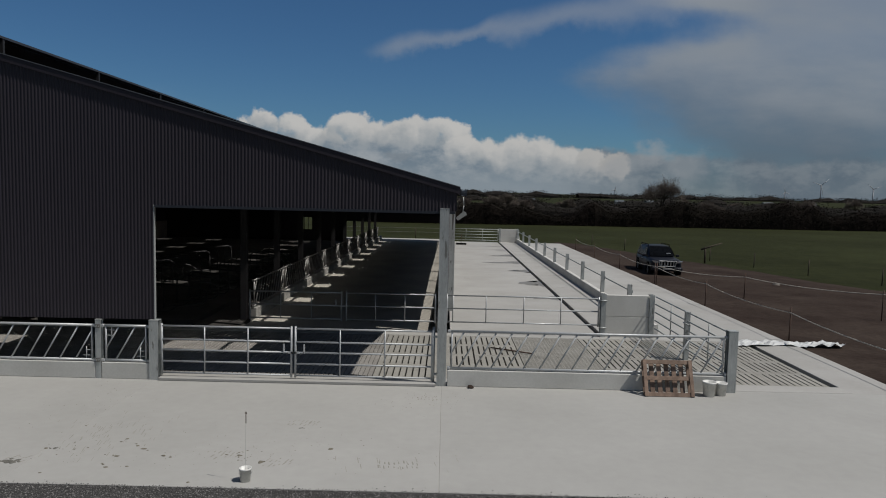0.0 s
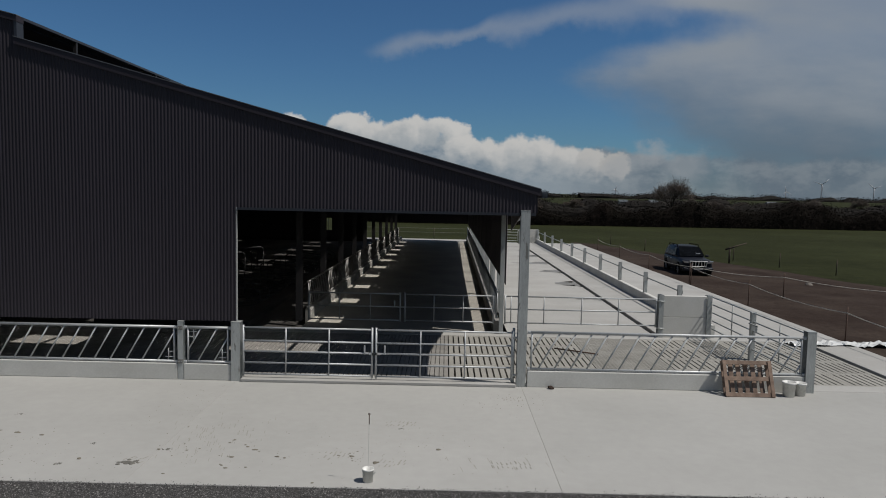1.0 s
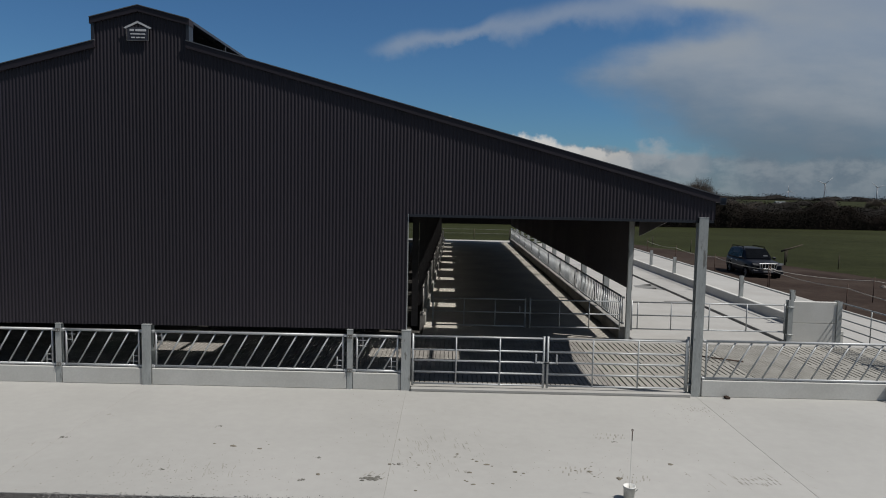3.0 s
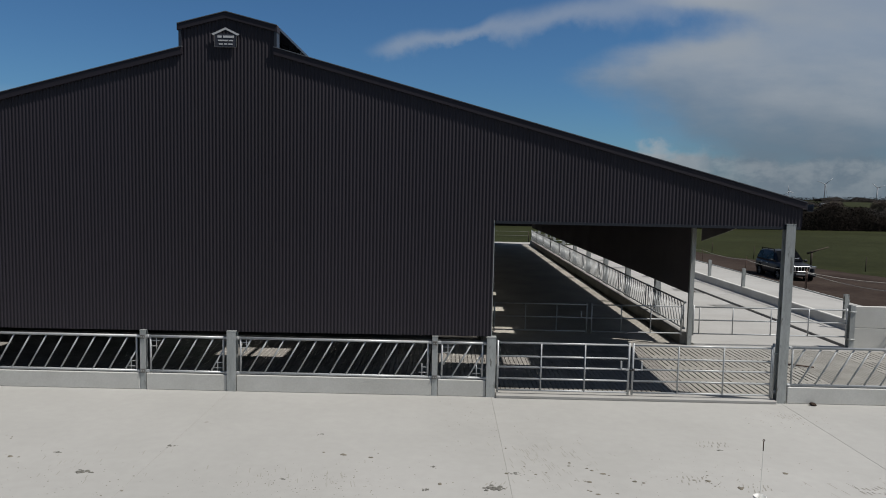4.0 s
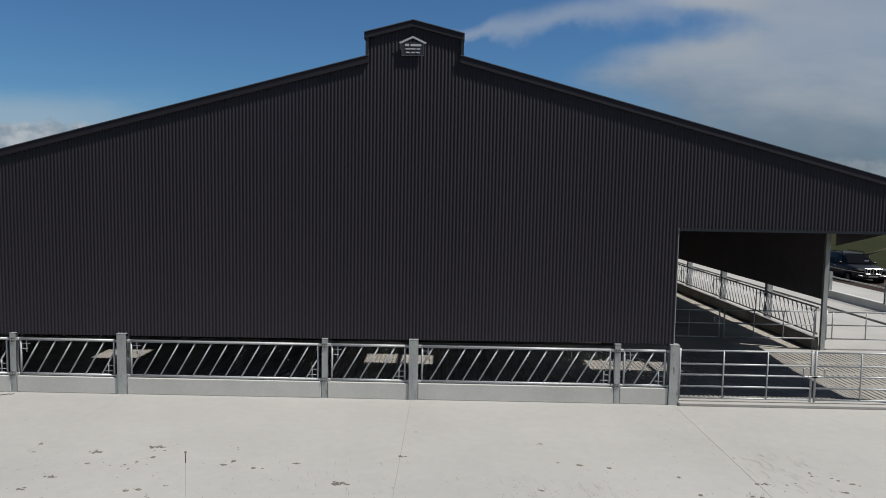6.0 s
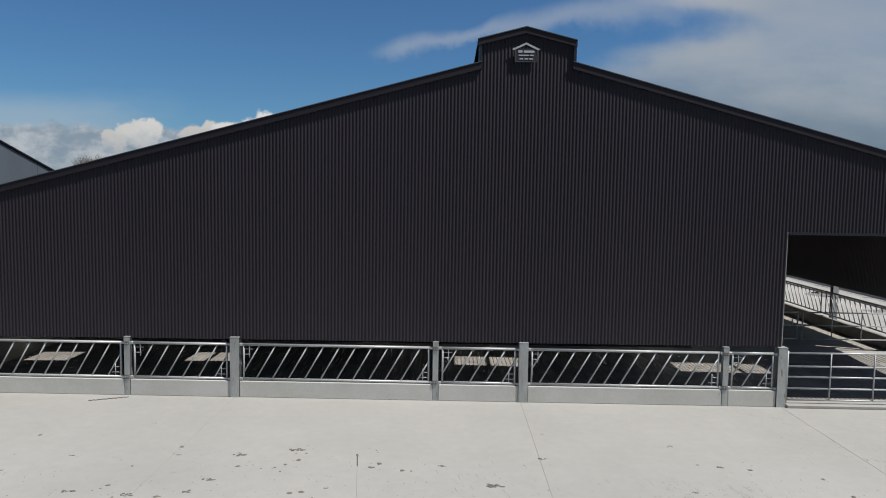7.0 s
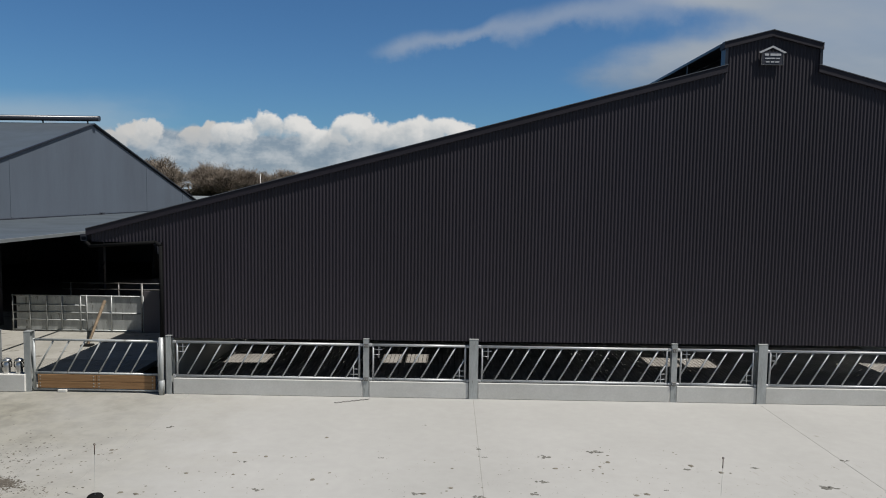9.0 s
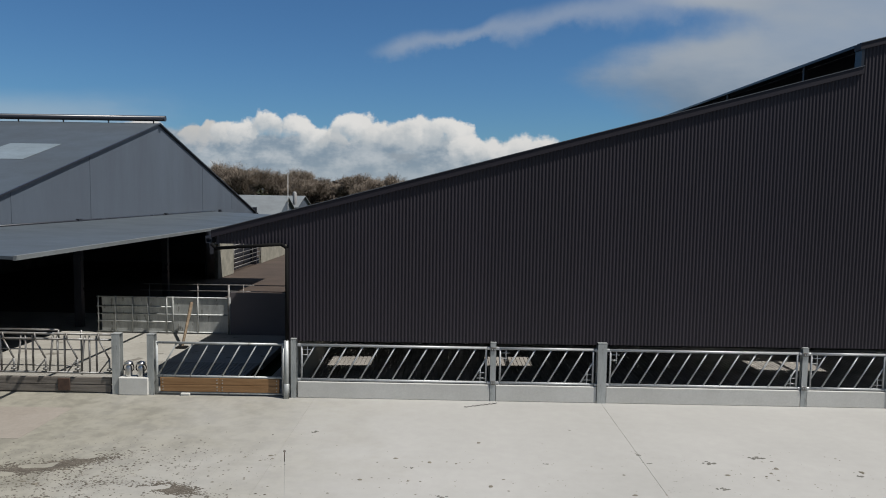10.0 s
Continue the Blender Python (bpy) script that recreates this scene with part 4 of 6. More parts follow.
# ---- inside the new shed ----
for i, y in enumerate(FRAMES):
    L = 4.0 if y + 4.1 < BACK else BACK - y - 0.2
    feed_barrier(pose(-0.33 + LEAN_E * (y - 20.4), y + 0.12, 0, 0, 0, 90 - math.degrees(LEAN_E)), L, "galvanised diagonal feed barrier along the passage", "passage feed barriers", 0.5, 1.3, False, 0.3, RAIL)
kerb = thing("kerb_wall", pose(-0.33 + LEAN_E * 21, 41.4, 0, 0, 0, -math.degrees(LEAN_E)), "low concrete kerb wall under the passage barrier", "low wall", "kerb walls inside")
bm = B()
box(bm, -0.1, 0.1, -20.9, 21, 0, 0.38, 0.015)
part("wall", bm, SHADE_CONCRETE, kerb)
kerb = thing("kerb_wall", pose(-6.54 + LEAN_W * 21.8, 42.2, -0.2, 0, 0, -math.degrees(LEAN_W)), "low concrete kerb wall beside the feed passage", "low wall", "kerb walls inside")
bm = B()
box(bm, -0.1, 0.1, -20.1, 20.2, 0, 0.56, 0.015)
part("wall", bm, SHADE_CONCRETE, kerb)
# duller steel than the outer barriers, putting interior shade into the colour
for y in FRAMES[:-1]:
    feed_barrier(pose(-6.54 + LEAN_W * (y + 1.75 - 20.4), y + 1.75, 0, 0, 0, 90 - math.degrees(LEAN_W)), 4.05, "galvanised diagonal feed barrier facing the passage", "inner feed barriers", 0.42, 1.27, False, 0.36, GALV_OLD)
rf = thing("wire_fence", pose(-5, 67.5, -0.3), "thin wire fence on stakes behind the open shed end", "fence")
for z in (0.8, 1.2):
    bm = B()
    tube(bm, (-6, 0, z), (5.5, 0, z), 0.012, 5)
    part("wire", bm, GALV_OLD, rf)
for x in (-5.9, -2.0, 1.9, 5.4):
    bm = B()
    tube(bm, (x, 0, 0), (x, 0, 1.25), 0.035, 6)
    part("stake", bm, BARK, rf)
cub = None
for row, (x, s) in enumerate(((-9.2, 1), (-13.4, -1), (-18.0, 1))):
    for k in range(14):
        m = pose(x, 22.6 + k * 1.22 + row * 0.3, -0.2, 0, 0, 0 if s > 0 else 180)
        if cub is None:
            cub = thing("cubicle_divider", m, "bent galvanised tube cubicle divider on a concrete bed", "cubicle divider", "cubicle dividers")
            bm = B()
            bent(bm, [(-1.0, 0, 0), (-1.0, 0, 1.15), (-0.85, 0, 1.25), (0.75, 0, 1.12), (0.95, 0, 0.98), (0.95, 0, 0.7), (0.8, 0, 0.58), (0.0, 0, 0.5), (-0.3, 0, 0.3), (-1.0, 0, 0.25)], 0.028, 6)
            # galvanised loop coloured dark to sink into the interior shade
            part("loop", bm, LINING, cub)
        else:
            copy_thing(cub, m)
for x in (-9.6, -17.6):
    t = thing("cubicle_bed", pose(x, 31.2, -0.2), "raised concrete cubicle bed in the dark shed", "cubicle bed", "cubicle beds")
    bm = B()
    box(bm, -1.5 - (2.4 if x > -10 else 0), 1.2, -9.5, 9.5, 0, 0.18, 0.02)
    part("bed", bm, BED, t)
lampb = thing("floodlight", pose(0.32, 20.2, 3.66, 0, -38, 0), "small grey floodlight tilted under the eave", "floodlight")
bm = B()
prism(bm, [(-0.2, -0.05), (0.1, -0.07), (0.13, 0.0), (0.1, 0.07), (-0.2, 0.05)], "y", -0.1, 0.1)
part("housing", bm, GALV, lampb)
bm = B()
box(bm, -0.215, -0.202, -0.085, 0.085, -0.04, 0.04)
part("lens", bm, PLASTIC_WHITE, lampb)
bm = B()
bent(bm, [(0.05, 0, 0.06), (0.2, 0, 0.2), (0.34, 0, 0.42)], 0.016, 6)
part("bracket", bm, GALV, lampb)

# ---- west side: pillar, gates, old locking barrier ----
pillar = thing("concrete_pillar", pose(-29.26, G, 0), "short concrete pillar between two galvanised posts", "pillar")
bm = B()
box(bm, -0.33, 0.33, -0.13, 0.13, 0, 0.4, 0.015)
part("block", bm, PRECAST, pillar)
h_post("steel_post", -29.66, G, 1.37, 0.18, 0.18, "galvanised steel post set in the concrete apron", "posts along the gable")
h_post("steel_post", -28.88, G, 1.37, 0.15, 0.18, "galvanised steel post set in the concrete apron", "posts along the gable")
for x in (-29.41, -29.13):
    c = thing("milk_can", pose(x, G, 0.4), "small stainless steel milk can with lid on the pillar", "milk can", "milk cans")
    bm = B()
    lathe(bm, [(0.066, 0), (0.072, 0.012), (0.072, 0.19), (0.066, 0.215), (0.05, 0.24), (0.05, 0.27)], 20)
    can = part("body", bm, CHROME, c)
    bm = B()
    lathe(bm, [(0.058, 0.262), (0.092, 0.275), (0.096, 0.295), (0.092, 0.315), (0.06, 0.335), (0.025, 0.342), (0.02, 0.355)], 20)
    part("lid", bm, CHROME, can)
    for s in (-1, 1):
        bm = B()
        bent(bm, [(s * 0.07, 0, 0.13), (s * 0.108, 0, 0.15), (s * 0.116, 0, 0.21), (s * 0.10, 0, 0.265), (s * 0.055, 0, 0.262)], 0.012, 6)
        part("handle", bm, RUBBER, can, "dark curved carrying handle")

wg = thing("timber_gate", pose(-28.76, G - 0.03, 0), "galvanised gate with diagonal bars and new timber boards", "gate")
L = 2.84
for name, z in (("top_rail", 1.19), ("middle_rail", 0.43), ("bottom_rail", 0.055)):
    bm = B()
    tube(bm, (0, 0, z), (L, 0, z), 0.028)
    part(name, bm, GALV, wg)
for x in (0, L):
    bm = B()
    tube(bm, (x, 0, 0.03), (x, 0, 1.22), 0.03)
    part("end_post", bm, GALV, wg)
for i in range(7):
    bm = B()
    tube(bm, (0.02 + 0.36 * i, 0, 0.43), (0.46 + 0.36 * i, 0, 1.19), 0.019, 6)
    part("bar", bm, GALV, wg)
for z in (0.085, 0.245):
    for xa, xb in ((0.08, L / 2 - 0.004), (L / 2 + 0.004, L - 0.08)):
        bm = B()
        box(bm, xa, xb, -0.03, 0.015, z, z + 0.155, 0.006)
        board = part("board", bm, TIMBER, wg)
for x in (0.14, L / 2 - 0.06, L / 2 + 0.06, L - 0.14):
    for z in (0.13, 0.2, 0.29, 0.36):
        bm = B()
        tube(bm, (x, -0.036, z), (x, -0.028, z), 0.014, 6)
        part("bolt", bm, GALV, board)
bm = B()
box(bm, 0.55, 0.75, -0.08, 0.06, 0.0, 0.06, 0.01)
part("foot", bm, PRECAST, wg)

old = thing("locking_barrier", pose(-36.2, G, 0), "old galvanised locking feed barrier with weathered timber boards", "feed barrier")
L = 6.4
for z in (1.34, 1.22, 0.46):
    bm = B()
    tube(bm, (0, 0, z), (L, 0, z), 0.027)
    part("rail", bm, GALV_OLD, old)
for z in (0.965, 0.6):
    bm = B()
    tube(bm, (0, 0.06, z), (5.7, 0.06, z), 0.016, 6)
    part("back_rail", bm, GALV_OLD, old)
bm = B()
tube(bm, (5.7, 0.06, 0.4), (5.7, 0.06, 1.42), 0.022, 6)
part("back_post", bm, GALV_OLD, old)
for k in range(9):
    x = 0.15 + k * 0.72
    for dx, dx2 in ((0.0, 0.0), (0.16, 0.16), (0.62, 0.52)):
        bm = B()
        tube(bm, (x + dx2, 0, 0.46), (x + dx, 0, 1.3), 0.022, 6)
        part("bar", bm, GALV_OLD, old)
    bm = B()
    bent(bm, [(x + 0.22, -0.03, 1.36), (x + 0.24, -0.03, 1.2), (x + 0.46, -0.03, 0.78), (x + 0.46, -0.03, 0.5)], 0.02, 6)
    yoke = part("yoke", bm, GALV_OLD, old)
    bm = B()
    tube(bm, (x + 0.46, -0.02, 0.78), (x + 0.24, -0.02, 0.5), 0.018, 6)
    part("stay", bm, GALV_OLD, old)
    bm = B()
    lathe(bm, [(0.02, -0.025), (0.055, -0.02), (0.055, 0.02), (0.02, 0.025)], 10, (x + 0.46, -0.04, 0.55))
    part("counterweight", bm, GALV_OLD, yoke)
bm = B()
tube(bm, (3.6, 0.03, 1.42), (5.2, 0.03, 1.42), 0.022)
tube(bm, (5.2, 0.03, 1.42), (5.2, 0.03, 1.2), 0.022)
part("lever", bm, GALV_OLD, old)
for z in (0.03, 0.2):
    for xa, xb in ((0, 3.1), (3.11, L - 1.06), (L - 1.05, L)):
        bm = B()
        box(bm, xa + 0.004, xb - 0.004, -0.035, 0.025, z, z + 0.16, 0.008)
        part("board", bm, OLD_TIMBER, old)
bm = B()
box(bm, L - 1.2, L - 0.92, -0.06, -0.034, 0.06, 0.34, 0.01)
part("hasp", bm, RUST, old)

# ---- yard between the sheds ----
lane = thing("lane", pose(0, 0, 0), "pale concrete lane between the two sheds turning brown with dirt", "lane", kind="structure")
slab("slab", -52, -27.21, 17.58, 24.6, -0.2, 0.0, LANE, lane)
slab("slab", -52, -37.23, 14.63, 17.57, -0.2, 0.0, LANE, lane)
slab("edging", -37.22, -27.21, 14.63, 15.11, -0.2, 0.0, LANE, lane)
DIRTY = mat("dirty_concrete", (0.05772, 0.03996, 0.02812), 0.9, alt=(0.04292, 0.0296, 0.0222), scale=0.6, fine_scale=8, grain=0.2, bump=0.01, bump_scale=8)
slab("dirty_slab", -52, -25.95, 24.61, 60, -0.2, -0.004, DIRTY, lane)

pg = thing("sheeted_gate", pose(-33.45, 21.15, 0), "sheeted galvanised yard gate with tubular rails", "gate")
bm = B()
box(bm, 0.1, 4.2, 0.02, 0.035, 0.06, 1.14)
part("sheet", bm, GALV, pg)
for z in (1.17, 0.86, 0.62, 0.38, 0.05):
    bm = B()
    tube(bm, (-0.05, 0, z), (4.25 if z in (1.17, 0.05, 0.62) else 2.4, 0, z), 0.022)
    part("rail", bm, GALV, pg)
for x in (0.0, 0.55, 1.1, 1.6, 2.2, 2.4, 3.2, 4.23):
    bm = B()
    tube(bm, (x, -0.012, 0.03), (x, -0.012, 1.2), 0.02, 6)
    part("upright", bm, GALV, pg)
# solid panel whose dark colour stands for a wall in shade
dk = thing("dark_panel", pose(-28.28, 21.15, 0), "solid panel beside the yard gate coloured dark as in shade", "panel")
bm = B()
box(bm, -0.93, 0.9, -0.02, 0.03, 0.0, 1.36, 0.006)
part("sheet", bm, LINER, dk)
bm = B()
tube(bm, (-0.98, 0, 0), (-0.98, 0, 1.6), 0.035)
part("post", bm, GALV_OLD, dk)
rl = thing("pipe_rail", pose(-33.0, 23.2, 0), "thin galvanised pipe rail behind the yard gate", "rail")
for z in (1.1, 1.32):
    bm = B()
    tube(bm, (0, 0, z), (5.3, 0, z), 0.018, 6)
    part("rail", bm, GALV_OLD, rl)
for x in (0.3, 2.0, 3.6):
    bm = B()
    tube(bm, (x, 0, 0), (x, 0, 1.34), 0.02, 6)
    part("post", bm, GALV_OLD, rl)
plank = thing("timber_prop", pose(-30.0, 19.15, 0), "rough timber prop leaning towards the yard gate", "timber prop")
bm = B()
a, b = Vector((0, 0, 0)), Vector((-0.4, 1.85, 1.03))
tube(bm, a, b, 0.035, 6, 0.055)
part("beam", bm, GREY_TIMBER, plank)
bm = B()
box(bm, -0.16, 0.16, -0.13, 0.13, 0.0, 0.05, 0.02)
part("foot", bm, RUBBER, plank)

# ---- old grey shed to the west ----
SX, RY, RZ = -34.52, 28.5, 7.33


def shed_z(y):
    return RZ - 0.2845 * abs(y - RY)


shed = thing("old_shed", pose(0, 0, 0), "older grey steel-clad shed with canopy and fibre cement roof", "shed")
bm = B()
prism(bm, [(15.2, 3.42), (42.9, 3.1), (42.9, shed_z(42.9) - 0.05), (RY, RZ - 0.05), (15.2, shed_z(15.2) - 0.05)], "x", SX - 0.06, SX)
part("gable", bm, GREY_CLAD, shed)
for y in (18.6, 22.9, 33.6, 38.2):
    bm = B()
    box(bm, SX + 0.001, SX + 0.012, y - 0.035, y + 0.035, 3.6, shed_z(y) - 0.06)
    part("sheet_lap", bm, GREY_CLAD, shed)
for ya, yb in ((14.6, RY), (RY, 43.2)):
    bm = B()
    prism(bm, [(ya, shed_z(ya)), (yb, shed_z(yb)), (yb, shed_z(yb) + 0.04), (ya, shed_z(ya) + 0.04)], "x", -75, SX + 0.06)
    slope = part("roof_slope", bm, FIBRE, shed)
    if ya < 20:
        south_slope = slope
    bm = B()
    prism(bm, [(ya, shed_z(ya) + 0.0), (yb, shed_z(yb) + 0.0), (yb, shed_z(yb) + 0.05), (ya, shed_z(ya) + 0.05)], "x", SX + 0.062, SX + 0.1)
    part("verge", bm, FLASH, slope)
for k in range(9):
    x0 = SX - 0.4 - k * 5.0
    bm = B()
    prism(bm, [(22.0, shed_z(22.0) + 0.044), (24.3, shed_z(24.3) + 0.044), (24.3, shed_z(24.3) + 0.055), (22.0, shed_z(22.0) + 0.055)], "x", x0 - 3.2, x0 - 1.35)
    part("rooflight", bm, PALE_PANE, south_slope, "pale translucent rooflight sheet")
bm = B()
tube(bm, (-75, RY, RZ + 0.24), (SX + 0.3, RY, RZ + 0.24), 0.12, 10)
roll_ = part("ridge_roll", bm, FLASH, shed)
for k in range(14):
    bm = B()
    tube(bm, (SX - 0.2 - k * 1.9, RY, RZ), (SX - 0.2 - k * 1.9, RY, RZ + 0.3), 0.03, 6)
    part("ridge_bracket", bm, FLASH, roll_)
# clear stretches are invented: shadowless sheets that let sun onto lane and boards
for ya, yb, clear in ((11.6, 11.8, 0), (11.8, 16.0, 1), (20.6, 35, 0)):
    bm = B()
    prism(bm, [(SX, 3.52), (-30.0, 3.36), (-30.0, 3.33 if clear else 3.30), (SX, 3.49 if clear else 3.44)], "y", ya, yb)
    if clear:
        pane = part("canopy_rooflight", bm, PASS_SHEET, shed, "grey canopy sheet added without shadow to let sun onto the lane")
        pane.visible_shadow = False
    else:
        part("canopy", bm, FIBRE, shed, "grey canopy roof over the shed front")
bm = B()
prism(bm, [(SX, 3.52), (-32.6, 3.452), (-32.6, 3.40), (SX, 3.44)], "y", 16.0, 20.6)
part("canopy", bm, FIBRE, shed, "grey canopy roof over the shed front")
# outer half again an added shadowless sheet, so the lane stays sunlit
bm = B()
prism(bm, [(-32.6, 3.452), (-30.0, 3.36), (-30.0, 3.33), (-32.6, 3.42)], "y", 16.0, 20.6)
pane = part("canopy_rooflight", bm, PASS_SHEET, shed, "grey canopy sheet added without shadow to let sun onto the lane")
pane.visible_shadow = False
bm = B()
prism(bm, [(-30.0, 3.385), (-29.93, 3.385), (-29.94, 3.30), (-30.0, 3.295)], "y", 11.5, 35)
part("canopy_gutter", bm, SUNLIT_ROOF, shed)
bm = B()
tube(bm, (SX + 0.03, 15.2, 3.54), (SX + 0.03, 35.1, 3.54), 0.03)
part("canopy_flashing", bm, FLASH, shed)
for y in (15.4, 22.0, 29.0, 36.0, 42.7):
    bm = B()
    box(bm, SX - 0.12, SX + 0.12, y - 0.1, y + 0.1, 0, 3.6)
    part("column", bm, FLASH, shed)
bm = B()
box(bm, -75, -74.9, 13, 44, 0, 4)
part("back_wall", bm, PRECAST, shed)
for y in (15.2, 42.9):
    bm = B()
    box(bm, -75, SX - 0.15, y - 0.06, y + 0.06, 0.0, 3.1)
    part("side_wall", bm, GREY_CLAD, shed)
bm = B()
box(bm, -46.1, -46, 13.7, 43.3, 0, 6.0)
part("partition", bm, SHADE_CONCRETE, shed)
bm = B()
box(bm, SX - 0.4, SX - 0.3, 34.9, 43.1, 0, 3.3)
part("end_sheet", bm, FLASH, shed)

lw = thing("yard_wall", pose(-34.36, 35.0, 0), "sunlit rough concrete yard wall", "wall")
for a, b in ((0, 2.6), (8.3, 17)):
    bm = B()
    box(bm, -0.1, 0.1, a, b, 0, 1.85, 0.02)
    part("wall", bm, CONCRETE, lw)
tube_gate(pose(-34.3, 37.75, 0, 0, 0, 90), 5.4, (0.3, 0.55, 0.8, 1.05, 1.3, 1.55), (1.8, 3.6), "old galvanised six-rail gate in the yard wall", "", 0.025, mtl=GALV_OLD)

fs = thing("small_shed", pose(-40.2, 75, -0.35, 0, 0, 90), "small grey shed with a pale roof far behind", "shed")
bm = B()
prism(bm, [(-5, 0), (5, 0), (5, 2.1), (0, 4.3), (-5, 2.1)], "y", 0, 14)
part("walls", bm, GREY_CLAD, fs)
for s in (-1, 1):
    bm = B()
    prism(bm, [(0, 4.42), (s * 5.4, 2.02), (s * 5.4, 1.92), (0, 4.32)], "y", -0.3, 14.3)
    part("roof_slope", bm, SUNLIT_ROOF, fs)
pl = thing("pole", pose(-38.6, 69, 0), "thin pale pole rising behind the sheds", "pole")
bm = B()
tube(bm, (0, 0, 0), (0, 0, 6.4), 0.04, 8, 0.025)
part("shaft", bm, PLASTIC_WHITE, pl)
tk = thing("tank", pose(-45.8, 104, 0), "slim white tank top behind the sheds", "tank")
bm = B()
lathe(bm, [(0.3, 0), (0.3, 4.4), (0.22, 4.6), (0.05, 4.66)], 14)
part("body", bm, WHITEWASH, tk)
fs = thing("small_shed", pose(-45.3, 108, -0.9, 0, 0, 90), "low grey shed with a pale roof beyond the other sheds", "shed")
bm = B()
prism(bm, [(-5, 0), (5, 0), (5, 3.2), (0, 4.75), (-5, 3.2)], "y", 0, 10)
part("walls", bm, GREY_CLAD, fs)
for s in (-1, 1):
    bm = B()
    prism(bm, [(0, 4.9), (s * 5.4, 3.2), (s * 5.4, 3.1), (0, 4.8)], "y", -0.3, 10.3)
    part("roof_slope", bm, SUNLIT_ROOF, fs)

# ---- things on the apron ----
pallet = thing("pallet", pose(4.22, 14.06, 0.0, -24, 0, 0), "weathered brown wooden pallet leaning on the low wall", "pallet")
W_, H_ = 1.08, 0.8
for z in (0.0, H_ / 2 - 0.045, H_ - 0.09):
    bm = B()
    box(bm, 0, W_, -0.02, 0.0, z, z + 0.09, 0.004)
    part("stringer_board", bm, PALLET_WOOD, pallet)
for x in (0.0, W_ / 2 - 0.05, W_ - 0.1):
    for z in (0.0, H_ / 2 - 0.05, H_ - 0.1):
        bm = B()
        box(bm, x, x + 0.1, 0.002, 0.08, z, z + 0.1, 0.005)
        part("block", bm, PALLET_WOOD, pallet)
for k in range(7):
    x = k * (W_ - 0.1) / 6
    bm = B()
    box(bm, x, x + 0.1, 0.082, 0.102, 0.0, H_, 0.003)
    part("deck_board", bm, PALLET_WOOD, pallet)
for x in (0, W_ - 0.08):
    bm = B()
    box(bm, x, x + 0.08, -0.04, -0.021, 0, H_, 0.003)
    part("edge_board", bm, PALLET_WOOD, pallet)


def bucket(x, y, s, tilt, label):
    t = thing("bucket", pose(x, y, 0, tilt, 0, 20), label, "bucket", "white buckets")
    bm = B()
    lathe(bm, [(0.122 * s, 0), (0.142 * s, 0.29 * s), (0.152 * s, 0.29 * s), (0.152 * s, 0.335 * s), (0.138 * s, 0.335 * s), (0.115 * s, 0.02)], 22)
    shell = part("shell", bm, PLASTIC_WHITE, t)
    bm = B()
    pts = [(0.157 * s * math.cos(a), 0.05 * s * math.sin(a) - 0.12 * s, 0.27 * s - 0.09 * s * math.sin(a)) for a in np.linspace(0, math.pi, 10)]
    bent(bm, pts, 0.005, 5)
    part("handle", bm, GALV, shell, "thin wire bucket handle")
    return t


bucket(5.66, 14.2, 0.97, 0, "white plastic bucket beside the pallet, stained inside")
bucket(5.95, 14.28, 0.86, 0, "smaller white plastic bucket standing by the corner post")
bucket(-3.05, 9.2, 0.6, 0, "white plastic bucket holding an iron pin at the apron edge")


def pin(x, y, h, label, plate):
    t = thing("marker_pin", pose(x, y, 0), label, "marker pin", "marker pins along the apron")
    bm = B()
    tube(bm, (0, 0, 0), (0.01, 0, h), 0.0017, 5)
    rod = part("rod", bm, GALV, t)
    bm = B()
    tube(bm, (0.01, 0, h - 0.13), (0.01, 0, h + 0.02), 0.007, 6)
    part("tip", bm, RUST, rod)
    bm = B()
    pts = [(0.01 + 0.013 * math.cos(a), 0, h + 0.025 + 0.013 * math.sin(a)) for a in np.linspace(-1.5, 4.2, 9)]
    bent(bm, pts, 0.005, 5)
    part("eye", bm, RUST, rod)
    if plate:
        bm = B()
        lathe(bm, [(0.11, 0), (0.12, 0.02), (0.1, 0.05), (0.03, 0.055)], 14)
        part("foot", bm, RUBBER, t)


pin(-3.05, 9.2, 1.0, "thin rusty iron pin standing in a bucket", False)
pin(-15.34, 9.08, 0.78, "thin rusty iron pin with an eye", False)
pin(-24.6, 9.12, 0.8, "thin rusty iron pin on a dark foot", True)
rebar = thing("rebar", pose(-21.85, 13.99, 0.012, 0, 0, 24), "short rusty ribbed bar lying on the concrete", "steel bar")
bm = B()
for k in range(16):
    tube(bm, (k * 0.05, 0.022 * (-1) ** k, 0), (k * 0.05 + 0.05, 0.022 * (-1) ** (k + 1), 0), 0.008, 6)
part("bar", bm, GALV_OLD, rebar)
bar = thing("steel_pole", pose(1.15, 18.35, 0.04, 0, 0, -30), "dark steel pole lying across the slats", "pole")
bm = B()
tube(bm, (0, 0, 0), (1.25, 0, 0.0), 0.02)
part("tube", bm, RUST, bar)
stone = thing("stone", pose(0.45, 14.38, 0), "small dark stone on the apron", "stone")
bm = B()
bmesh.ops.create_icosphere(bm, subdivisions=2, radius=0.07)
for v in bm.verts:
    v.co *= 1 + 0.4 * noise.noise(v.co * 14)
    v.co.z = max(v.co.z * 0.6 + 0.03, 0)
part("lump", bm, SOIL, stone)

# crumbs of dirt on the concrete
DUNG = mat("dry_dirt", (0.1776, 0.1591, 0.1258), 0.95, alt=(0.1258, 0.111, 0.0851), scale=6, fine_scale=40, grain=0.25)
rng = random.Random(4)
verts, faces = [], []


